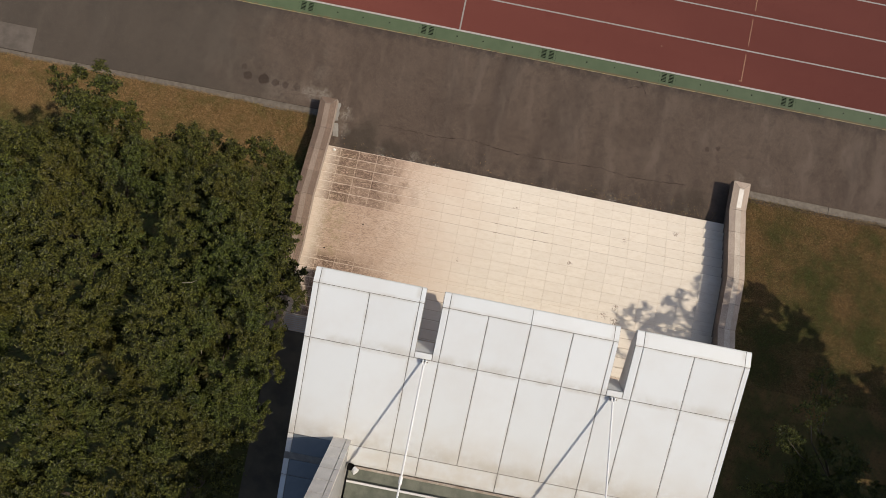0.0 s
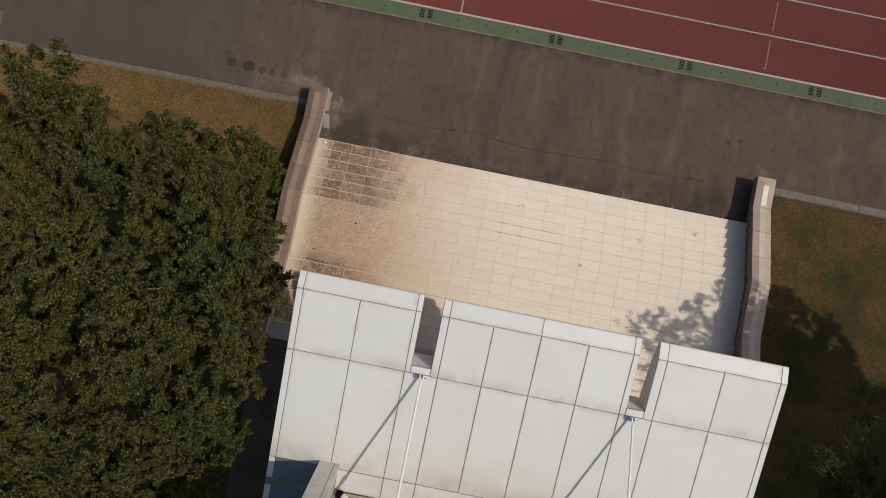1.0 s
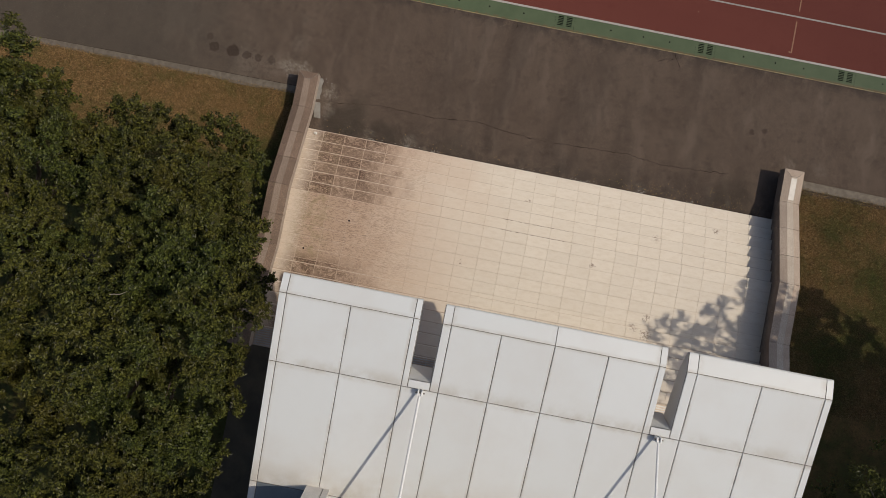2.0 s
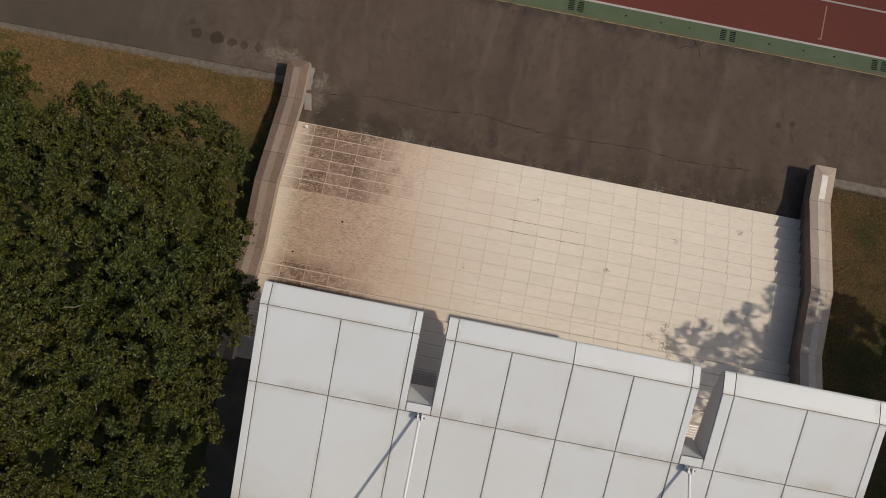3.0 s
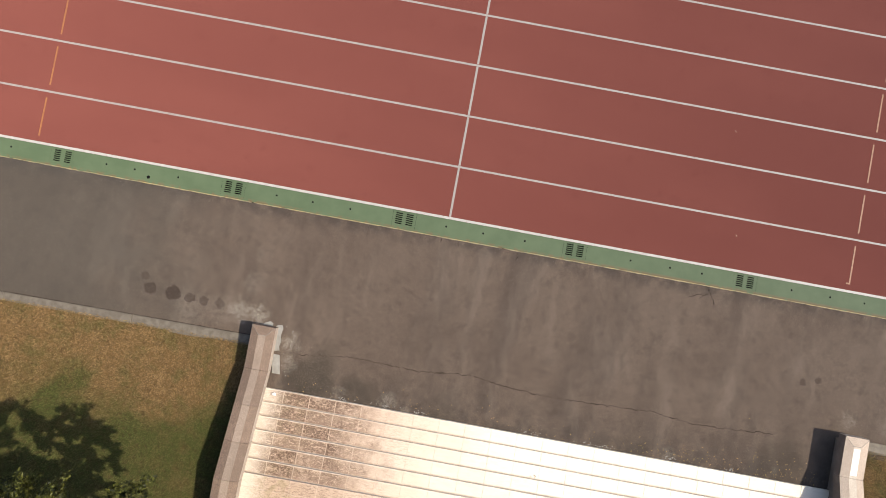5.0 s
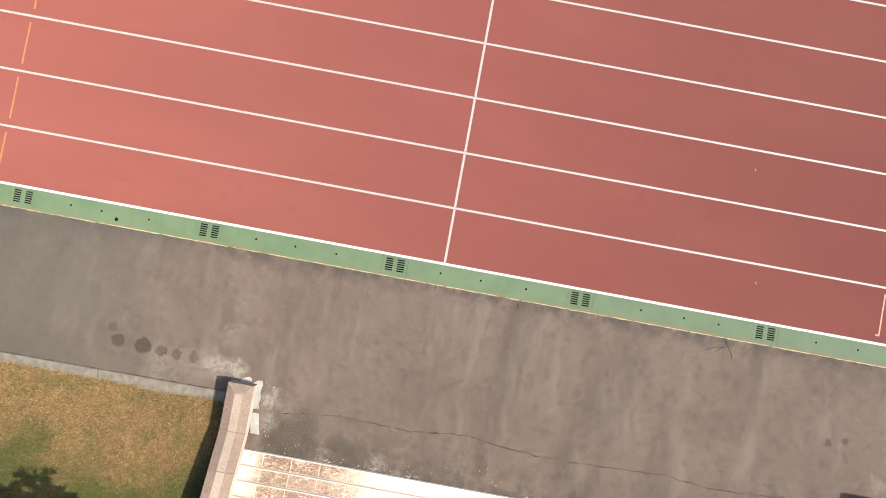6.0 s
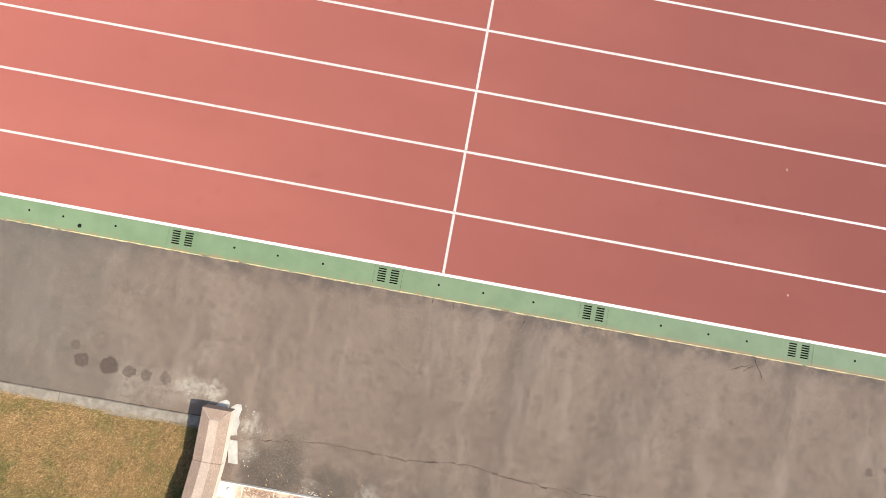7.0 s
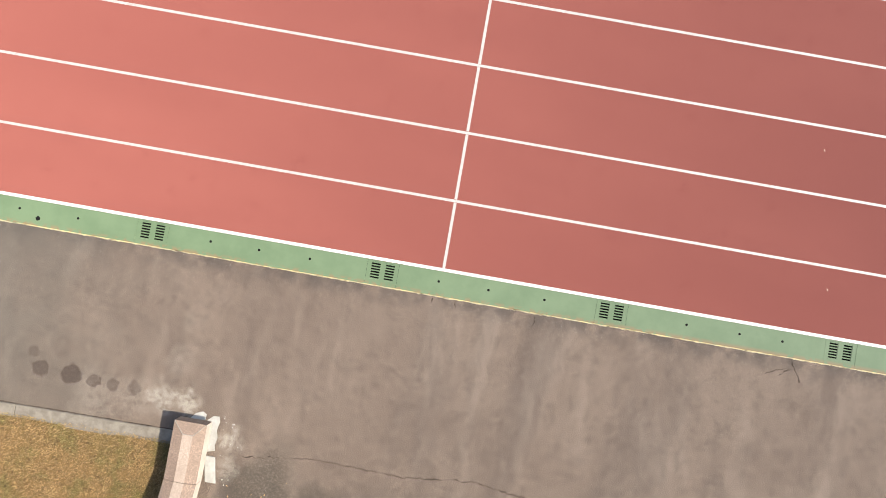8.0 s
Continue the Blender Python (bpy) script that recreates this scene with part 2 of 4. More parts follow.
    return n.done(colour, n.calc("ADD", n.noise(120, 3), n.calc("MULTIPLY", streak, n.calc("MULTIPLY", near, 0.8))), 0.25, 0.004)


def make_plain(name, a, b, scale=6.0, rough=0.8, grain=140, strength=0.3, metal=0.0, spec=0.5):
    n = Nodes(name, rough, metal, spec)
    colour = n.mix(n.span(n.noise(scale, 5, 0.62), 0.3, 0.7), a, b)
    fine = n.noise(grain, 3)
    colour = n.mix(n.span(fine, 0.35, 0.75, 0, 0.35), colour, tuple(0.7 * v for v in a))
    return n.done(colour, fine, strength, 0.004)


def make_pebble(name, a, b, c):
    n = Nodes(name, 0.78)
    cells = n.cells(42)
    colour = n.mix(n.span(cells, 0.05, 0.75, 0.1, 0.8), a, b)
    colour = n.mix(n.span(n.noise(38, 5, 0.85), 0.44, 0.6, 0, 0.5), colour, tuple(0.5 * v for v in b))
    colour = n.mix(n.span(n.noise(2.2, 5, 0.65), 0.35, 0.7, 0, 0.6), colour, c)
    colour = n.mix(n.span(n.each(), 0, 1, 0, 0.25), colour, tuple(0.6 * v for v in b))
    return n.done(colour, cells, 0.4, 0.004)


def make_panel():
    n = Nodes("white coated aluminium", 0.5, spec=0.5)
    colour = n.mix(n.each(), (0.552, 0.572, 0.574), (0.585, 0.605, 0.608))
    colour = n.mix(n.span(n.noise(0.9, 4, 0.6), 0.35, 0.75, 0, 0.4), colour, (0.51, 0.50, 0.48))
    # dust washed to the low back end and along the joints
    low = n.calc("MULTIPLY", n.span(n.axis(1), -11.3, -12.7), n.span(n.noise(2.0, 5, 0.6), 0.25, 0.7))
    colour = n.mix(n.calc("MULTIPLY", low, 0.55), colour, (0.46, 0.405, 0.33))
    local = n.add("ShaderNodeTexCoord").outputs["Generated"]
    foot = n.calc("MULTIPLY", n.span(n.axis(1, local), 0.22, 0.0), n.span(n.noise(1.7, 5, 0.65), 0.3, 0.65))
    rim = n.calc("MAXIMUM", n.span(n.axis(0, local), 0.06, 0.0), n.calc("MAXIMUM", n.span(n.axis(0, local), 0.94, 1.0), n.span(n.axis(1, local), 0.95, 1.0)))
    rim = n.calc("MULTIPLY", rim, n.span(n.noise(2.5, 5, 0.7), 0.3, 0.7))
    colour = n.mix(n.calc("MULTIPLY", n.calc("MAXIMUM", foot, rim), 0.62), colour, (0.37, 0.335, 0.28))
    colour = n.mix(n.span(n.noise(9, 6, 0.75), 0.62, 0.82, 0, 0.22), colour, (0.42, 0.40, 0.36))
    return n.done(colour, n.noise(1.3, 2), 0.04, 0.02)


def make_lawn(name, dry, mid, green, islands=False):
    n = Nodes(name, 0.9, spec=0.2, matte=0.25)
    patch = n.noise(0.65, 5, 0.62, warp=0.3)
    # the turf is driest by the kerb and greener up the bank
    lush = n.calc("ADD", patch, n.calc("MULTIPLY", n.span(n.axis(1), -4.0, -6.6, -0.14, 0.28), n.span(n.axis(0), 6.0, 0.0, 0.3, 1.0)))
    colour = n.mix(n.span(lush, 0.42, 0.72), dry, green)
    colour = n.mix(n.span(n.noise(3.5, 5, 0.7), 0.4, 0.7, 0, 0.38), colour, mid)
    colour = n.mix(n.span(n.noise(1.7, 6, 0.75), 0.46, 0.64, 0, 0.55), colour, green)
    tint = n.island() if islands else n.span(n.noise(90, 3, 0.7), 0.3, 0.7)
    colour = n.mix(n.span(tint, 0, 1, 0, 0.58), colour, tuple(0.3 * v for v in mid))
    # tufts and thin places
    colour = n.mix(n.span(n.noise(11, 5, 0.75), 0.5, 0.64, 0, 0.55), colour, tuple(0.35 * v for v in mid))
    return n.done(colour, n.noise(45, 4, 0.7), 0.9, 0.03)


def make_leaf(name, a, b, c):
    """a, b: the darkest and lightest leaves; c: the tint of some sprays."""
    n = Nodes(name, 0.45, spec=0.24)
    colour = n.mix(n.calc("POWER", n.island(), 1.7), a, b)
    # one bough greener, the next browner
    colour = n.mix(n.span(n.noise(0.42, 3, 0.6), 0.44, 0.62, 0, 0.5), colour, n.mix(n.island(), (0.011, 0.017, 0.004), (0.078, 0.11, 0.023)))
    colour = n.mix(n.span(n.noise(0.9, 4, 0.6), 0.46, 0.68, 0, 0.55), colour, n.mix(n.island(), tuple(0.4 * v for v in c), c))
    n.done(colour)
    glow = n.add("ShaderNodeBsdfTranslucent")
    n.put(glow.inputs["Color"], n.mix(0.35, colour, (0.06, 0.085, 0.01)))
    both = n.add("ShaderNodeMixShader")
    both.inputs[0].default_value = 0.2
    n.put(both.inputs[1], n.bsdf.outputs[0]), n.put(both.inputs[2], glow.outputs[0])
    n.put(n.tree.nodes["Material Output"].inputs["Surface"], both.outputs[0])
    return n.mat


ASPHALT, RUBBER, GREEN, TILE, PANEL = make_asphalt(), make_track(), make_green(), make_tile(), make_panel()
EDGE = make_paint("fresh white line paint", (0.4, 0.37, 0.345), 0.85, (0.2119, 0.04844, 0.03633))
LINE = make_paint("white line paint", (0.28, 0.25, 0.23), 0.85, (0.1653, 0.03778, 0.02834))
ORANGE = make_paint("orange line paint", (0.2992, 0.1197, 0.0359), 0.95, (0.1436, 0.02992, 0.02394), amount=0.4)
ORANGE_WORN = make_paint("worn orange line paint", (0.27, 0.115, 0.05), 1.0, (0.15, 0.04, 0.03), amount=0.22)
MORTAR = make_plain("grey mortar", (0.437, 0.345, 0.2645), (0.5405, 0.437, 0.345))
RISER = make_plain("buff riser tile", (0.58, 0.5, 0.41), (0.66, 0.58, 0.48))
KERB = make_plain("weathered kerb concrete", (0.09, 0.073, 0.055), (0.148, 0.123, 0.095), 8.0)
OLD_PATCH = make_plain("trodden concrete", (0.075, 0.06, 0.047), (0.12, 0.098, 0.078), 2.5)
STONE = make_pebble("washed pebble render", (0.29, 0.1957, 0.1391), (0.13, 0.08652, 0.06206), (0.12, 0.08034, 0.05564))
STONE_PALE = make_pebble("pale washed pebble render", (0.38, 0.2884, 0.2247), (0.22, 0.1627, 0.1231), (0.19, 0.1391, 0.1049))
PLASTER = make_plain("white lime mortar", (0.185, 0.17, 0.15), (0.26, 0.245, 0.222), 5)
RENDER = make_plain("pinkish wall render", (0.30, 0.24, 0.195), (0.39, 0.32, 0.265), 3)
BEAD = make_plain("yellowed sealant", (0.175, 0.142, 0.085), (0.25, 0.213, 0.135), 6)
DARK_RENDER = make_plain("dark brown render", (0.13, 0.095, 0.075), (0.20, 0.15, 0.12), 3)
STONE_BUFF = make_pebble("buff washed pebble render", (0.52, 0.42, 0.335), (0.36, 0.285, 0.225), (0.27, 0.205, 0.16))
STONE_LIGHT = make_pebble("light washed pebble render", (0.6, 0.52, 0.43), (0.46, 0.39, 0.32), (0.36, 0.295, 0.235))
GASKET = make_plain("grey gasket", (0.13, 0.12, 0.105), (0.21, 0.19, 0.165))
RED_PAINT = make_paint("faded red paint", (0.30, 0.04, 0.045), 0.95, (0.5, 0.42, 0.34), amount=0.45)
LIME_PATCH = make_plain("pale lime wash", (0.6, 0.56, 0.5), (0.72, 0.68, 0.62), 5)
# roof panel tone with the pylon's shade put into the colour
SHADED_PANEL = make_plain("roof panel with shade in its colour", (0.10, 0.115, 0.125), (0.14, 0.155, 0.165), 1.2, 0.22, 60, 0.03)
# near-black: shade of hollows put into the colour; also the lamp's black housing
DARK = make_plain("near-black for hollow shade and housing", (0.006, 0.006, 0.006), (0.01, 0.0095, 0.009), rough=1.0, spec=0.0)
# dirt in the cracks; also paints the kerb's shadow line
CRACK_AND_SHADE = make_plain("crack dirt and kerb shade", (0.03, 0.0225, 0.0175), (0.07, 0.054, 0.043), rough=1.0, spec=0.0)
STEEL = make_plain("white painted steel", (0.66, 0.66, 0.65), (0.72, 0.72, 0.71), 4, 0.45, 60, 0.08)
GREY_METAL = make_plain("grey sheet metal", (0.47, 0.465, 0.455), (0.53, 0.525, 0.515), 1.5, 0.5, 60, 0.06)
CONCRETE = make_plain("grey concrete", (0.27, 0.265, 0.25), (0.36, 0.35, 0.33), 1.2)
FIN_TILE = make_plain("grey cladding stone", (0.64, 0.585, 0.52), (0.78, 0.72, 0.65), 2.0)
WHITE_STONE = make_plain("white limestone", (0.62, 0.60, 0.56), (0.72, 0.70, 0.66), 20)
GUTTER = make_plain("greenish wired glass", (0.10, 0.11, 0.09), (0.17, 0.175, 0.145), 2.5, 0.25)
FLASHING = make_plain("rust-stained flashing", (0.2, 0.15, 0.11), (0.42, 0.37, 0.31), 4.0)
GRATING = make_plain("galvanised grating", (0.40, 0.40, 0.39), (0.52, 0.52, 0.51), 5, 0.45, 90, 0.1, 0.5)
# ground tone with the roof's and tree's shade put into it
SHADE_GROUND = make_plain("ground with shade in its colour", (0.045, 0.035, 0.022), (0.085, 0.065, 0.04), 1.5)
LAWN = make_lawn("dry turf", (0.18, 0.107, 0.04), (0.118, 0.071, 0.027), (0.052, 0.066, 0.0145))
BLADE = make_lawn("dry grass blades", (0.33, 0.215, 0.103), (0.225, 0.14, 0.062), (0.105, 0.12, 0.032), True)
BARK = make_plain("grey-brown bark", (0.06, 0.045, 0.03), (0.11, 0.083, 0.06), 5)
DEAD_BARK = make_plain("bleached dead wood", (0.17, 0.145, 0.105), (0.24, 0.205, 0.155), 5)
LEAF = make_leaf("olive leaves", (0.013, 0.0155, 0.0036), (0.118, 0.12, 0.025), (0.105, 0.09, 0.017))
LEAF_DARK = make_leaf("deep green leaves", (0.006, 0.009, 0.003), (0.035, 0.042, 0.011), (0.022, 0.027, 0.008))


# ---- helpers for meshes ----
BASE = {}


def thing(name, at, label, category, group="", kind=""):
    """An Empty at a thing's base; its parts are built in world places."""
    ob = new(name)
    ob.location, ob.empty_display_size = at, 0.2
    BASE[ob.name] = Vector(at)
    return tagged(ob, label, category, group, kind)


def hang(ob, parent, label=""):
    """Makes ob, built in world places, a part of its parent."""
    ob.parent = parent
    ob.matrix_parent_inverse = Matrix.Translation(-BASE.get(parent.name, Vector()))
    return tagged(ob, label)


def raw(name, verts, faces, mats, slots=None, smooth=False):
    me = bpy.data.meshes.new(name)
    me.from_pydata([tuple(v) for v in verts], [], faces)
    for m in mats if isinstance(mats, (list, tuple)) else (mats,):
        me.materials.append(m)
    if slots is not None:
        me.polygons.foreach_set("material_index", slots)
    if smooth:
        me.polygons.foreach_set("use_smooth", [True] * len(me.polygons))
    me.update()
    return new(name, me)


def part(name, shape, mat, parent, label="", smooth=False):
    verts, faces = shape
    return hang(raw(name, verts, faces, mat, smooth=smooth), parent, label)


def from_bm(bm):
    bm.verts.index_update()
    shape = [v.co.copy() for v in bm.verts], [[v.index for v in f.verts] for f in bm.faces]
    bm.free()
    return shape


def box(x0, x1, y0, y1, z0, z1, bevel=0.0, seg=1):
    bm = bmesh.new()
    bmesh.ops.create_cube(bm, size=1)
    for v in bm.verts:
        v.co = ((x0 + x1) / 2 + v.co.x * (x1 - x0), (y0 + y1) / 2 + v.co.y * (y1 - y0), (z0 + z1) / 2 + v.co.z * (z1 - z0))
    if bevel:
        bmesh.ops.bevel(bm, geom=list(bm.edges), offset=bevel, segments=seg, affect="EDGES")
    return from_bm(bm)


def merge(*shapes):
    verts, faces = [], []
    for v, f in shapes:
        faces += [[i + len(verts) for i in face] for face in f]
        verts += list(v)
    return verts, faces


def extrude_x(profile, x0, x1):
    """A closed (y, z) outline drawn out along x."""
    k = len(profile)
    verts = [(x0, y, z) for y, z in profile] + [(x1, y, z) for y, z in profile]
    faces = [[i, (i + 1) % k, k + (i + 1) % k, k + i] for i in range(k)] + [list(range(k))[::-1], list(range(k, 2 * k))]
    bm = bmesh.new()
    made = [bm.verts.new(v) for v in verts]
    for f in faces:
        bm.faces.new([made[i] for i in f])
    bmesh.ops.recalc_face_normals(bm, faces=list(bm.faces))
    return from_bm(bm)


def tube(a, b, r0, r1=None, sides=10):
    """A round bar from a to b."""
    a, b, r1 = Vector(a), Vector(b), r0 if r1 is None else r1
    turn = (b - a).to_track_quat("Z", "Y").to_matrix()
    ring = [Vector((math.cos(2 * math.pi * k / sides), math.sin(2 * math.pi * k / sides), 0)) for k in range(sides)]
    verts = [a + turn @ (p * r0) for p in ring] + [b + turn @ (p * r1) for p in ring]
    faces = [[k, (k + 1) % sides, sides + (k + 1) % sides, sides + k] for k in range(sides)]
    return verts, faces + [list(range(sides))[::-1], list(range(sides, 2 * sides))]


def ribbon(points, width, z, rough=0.0, seed=0, step=0.06):
    """A thin uneven strip along points on the ground."""
    rng = random.Random(seed)
    line = []
    for a, b in zip(points, points[1:]):
        k = max(1, int((Vector(b) - Vector(a)).length / step))
        line += [Vector(a).lerp(Vector(b), i / k) for i in range(k)]
    line.append(Vector(points[-1]))
    line = [p + Vector((rng.uniform(-rough, rough), rng.uniform(-rough, rough))) for p in line]
    verts = []
    for i, p in enumerate(line):
        ahead = (line[min(i + 1, len(line) - 1)] - line[max(i - 1, 0)]).normalized()
        side = Vector((-ahead.y, ahead.x)) * width * (0.5 if not rough else rng.uniform(0.02, 0.75))
        if rough and i in (0, len(line) - 1):
            side *= 0.1
        verts += [(*(p + side), z), (*(p - side), z)]
    return verts, [[2 * i, 2 * i + 1, 2 * i + 3, 2 * i + 2] for i in range(len(line) - 1)]


# ---- ground, way, track ----
def lawn_height(x, y):
    """The turf banks: level by the kerb, then rising beside the stairs."""
    up = np.interp(-y, [3.6, 4.3, 6.4, 10.2, 13.0, 40.0], [0.03, 0.07, 0.46, 1.2, 1.35, 1.4])
    return float(up) + 0.03 * noise.noise((x * 0.8, y * 0.8, 0.0)) + 0.015 * noise.noise((x * 3, y * 3, 4.0))


far = 3000.0
ground = raw("ground", [(-far, -far, -0.35), (far, -far, -0.35), (far, far, -0.35), (-far, far, -0.35)], [[0, 1, 2, 3]], LAWN)
tagged(ground, "dry grassland reaching out to the horizon", "ground", kind="structure")

pavement = thing("pavement", (0, -2, 0), "worn dark brown asphalt way between stairs and track", "pavement", kind="structure")
part("asphalt", box(-70, 70, -4.75, -0.485, -0.3, 0.0), ASPHALT, pavement)
part("crack", ribbon([(-2.87, -3.77), (-1.78, -3.61), (-1.07, -3.62), (-0.08, -3.65), (1.16, -3.51), (1.95, -3.64), (3.16, -3.69), (4.41, -3.64), (5.39, -3.59), (6.45, -3.7), (7.37, -3.66), (8.34, -3.59)], 0.02, 0.003, 0.022, 1), CRACK_AND_SHADE, pavement)
for k, line in enumerate(([(6.24, -0.49), (6.27, -0.57), (6.32, -0.65), (6.41, -0.77), (6.45, -0.89)], [(6.28, -0.66), (6.17, -0.72), (6.07, -0.81)], [(6.24, -0.64), (6.13, -0.69), (5.95, -0.74), (5.82, -0.83)], [(1.72, -0.51), (1.71, -0.62), (1.69, -0.74)], [(0.3, -0.5), (0.32, -0.66)], [(-0.1, -0.5), (-0.12, -0.62)])):
    part("crack", ribbon(line, 0.019, 0.003, 0.012, 5 + k, 0.03), CRACK_AND_SHADE, pavement)
# lime mortar smeared at the foot of the wall's end
part("mortar_smear", ([(*p, 0.004) for p in ((-3.56, -3.25), (-3.47, -3.17), (-3.37, -3.16), (-3.34, -3.24), (-3.37, -3.4), (-3.335, -3.52), (-3.36, -3.66), (-3.335, -3.75), (-3.5, -3.79), (-3.53, -3.5))], [list(range(10))[::-1]]), PLASTER, pavement)
part("mortar_smear", ([(*p, 0.0045) for p in ((-3.87, -3.28), (-3.78, -3.17), (-3.66, -3.12), (-3.59, -3.16), (-3.6, -3.3), (-3.75, -3.34))], [list(range(6))[::-1]]), PLASTER, pavement)
slab = part("mortar_slab", box(-3.455, -3.27, -4.29, -3.85, 0.0, 0.03, 0.006), PLASTER, pavement, "pale slab of old mortar")
for v in slab.data.vertices:
    v.co.x -= 0.2 * (v.co.y + 4.07)
rng = random.Random(4)
for k in range(34):
    x, y = rng.gauss(-3.2, 0.18), rng.uniform(-4.3, -3.1)
    if x > -3.3:
        r = rng.uniform(0.004, 0.014)
        ring = [(x + r * rng.uniform(0.6, 1.2) * math.cos(a), y + r * rng.uniform(0.6, 1.2) * math.sin(a)) for a in np.linspace(0, 2 * math.pi, 7)[:-1]]
        part("mortar_splash", ([(*p, 0.004) for p in ring] + [(x, y, 0.008)], [[i, (i + 1) % 6, 6] for i in range(6)]), PLASTER, pavement)

track = thing("track", (0, 5, 0), "red rubber running track with white lane lines", "running track", kind="structure")
part("rubber_surface", box(-70, 70, 0.0, 26.0, -0.3, 0.0), RUBBER, track)
part("edge_line", box(-70, 70, -0.03, 0.025, -0.02, 0.004), EDGE, track)
for k in range(1, 9):
    part("lane_line", box(-70, 70, 1.22 * k - 0.023, 1.22 * k + 0.023, -0.02, 0.0035), LINE, track)
for k in range(8):
    part("finish_line", box(-0.025, 0.025, 1.22 * k + 0.03, 1.22 * k + 1.192, -0.02, 0.0035), LINE, track)
    for x in (-9.8, 9.5):
        x += 0.02 * k
        part("take_over_mark", box(x - 0.018, x + 0.018, 1.22 * k + 0.16, 1.22 * k + 1.08, -0.02, 0.0035), ORANGE if x < 0 else ORANGE_WORN, track)
part("take_over_tick", box(9.42, 9.481, 0.16, 0.196, -0.02, 0.0035), ORANGE_WORN, track)

# ---- the drain beside the track ----
drain = thing("drain_channel", (0, -0.25, 0), "green painted concrete drain cover with slotted grates", "drain", kind="structure")
PITCH, FIRST, CELL = 4.06, -1.046, 0.275
# bed coloured near-black, standing in for the shade beneath the slots
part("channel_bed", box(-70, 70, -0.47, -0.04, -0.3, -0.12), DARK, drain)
HOLES = {-2: (1.05, 1.72, 2.75), -1: (1.03, 1.885, 2.78), 0: (1.0, 1.88, 2.87), 1: (1.33, 2.27, 3.03), 2: (1.11, 2.03, 2.85), 3: (1.08, 1.9, 2.8)}
rng = random.Random(8)


def slab_shape(x0, x1):
    """A cover slab with a chipped outer edge."""
    k = max(2, int((x1 - x0) / 0.07))
    xs = np.linspace(x0, x1, k + 1)
    chip = [-0.478 + 0.014 * noise.noise((x * 4.0, 0.3, 0)) + 0.008 * noise.noise((x * 17.0, 2.3, 0)) for x in xs]
    verts = []
    for x, c in zip(xs, chip):
        verts += [(x, -0.034, -0.12), (x, -0.034, 0.008), (x, c + 0.008, 0.008), (x, c, 0.0), (x, c, -0.12)]
    faces = [[5 * i + j, 5 * i + j + 1, 5 * i + j + 6, 5 * i + j + 5] for i in range(k) for j in range(4)]
    return verts, faces + [[0, 4, 3, 2, 1], [5 * k + j for j in (0, 1, 2, 3, 4)]]


for k in range(-16, 17):
    x = FIRST + PITCH * k
    part("cover_slab", slab_shape(x + CELL + 0.004, x + PITCH - CELL - 0.004), GREEN, drain)
    if -5 <= k <= 5:
        # the cast grate: two rows of six slots
        bars = [box(x - CELL, x + CELL, -0.062, -0.036, -0.05, 0.006), box(x - CELL, x + CELL, -0.474, -0.372, -0.05, 0.006)]
        for a, b in ((-CELL, -0.205), (-0.045, 0.045), (0.205, CELL)):
            bars.append(box(x + a, x + b, -0.372, -0.062, -0.02, 0.006))
        for s in (-0.125, 0.125):
            for j in range(7):
                y = -0.075 - 0.0475 * j
                bars.append(box(x + s - 0.08, x + s + 0.08, y - 0.0105, y + 0.0105, -0.02, 0.006))
        part("drain_grate", merge(*bars), GREEN, drain, "green painted slotted grate")
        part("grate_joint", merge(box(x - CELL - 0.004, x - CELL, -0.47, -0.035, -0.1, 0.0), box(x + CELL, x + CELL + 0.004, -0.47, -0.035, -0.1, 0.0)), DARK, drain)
        for h in HOLES.get(k, (1.05, 1.95, 2.85)):
            # a near-black disc on the slab paints the dark inside of the hole
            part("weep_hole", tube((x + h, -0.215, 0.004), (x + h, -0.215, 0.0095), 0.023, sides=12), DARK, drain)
    else:
        part("drain_grate", box(x - CELL, x + CELL, -0.474, -0.036, -0.05, 0.006), GREEN, drain)
part("sealant_bead", ribbon([(-16.0, -0.482), (18.0, -0.482)], 0.013, 0.0105, 0.006, 33, 0.05), BEAD, drain, "ragged pale yellow bead of sealant")
part("concrete_patch", box(-19.0, -13.66, -3.55, -2.72, -0.02, 0.004), OLD_PATCH, pavement, "square of paler concrete let into the asphalt")
# shadow line at the kerb's foot, drawn as a dark ribbon
part("kerb_shade_line", ribbon([(-16.0, -3.60), (-14.0, -3.583), (-3.95, -3.512)], 0.02, 0.004, 0.003, 34, 0.1), CRACK_AND_SHADE, pavement)
part("broken_corner", tube((-7.1, -0.335, 0.004), (-7.1, -0.335, 0.0095), 0.045, sides=5), DARK, drain)

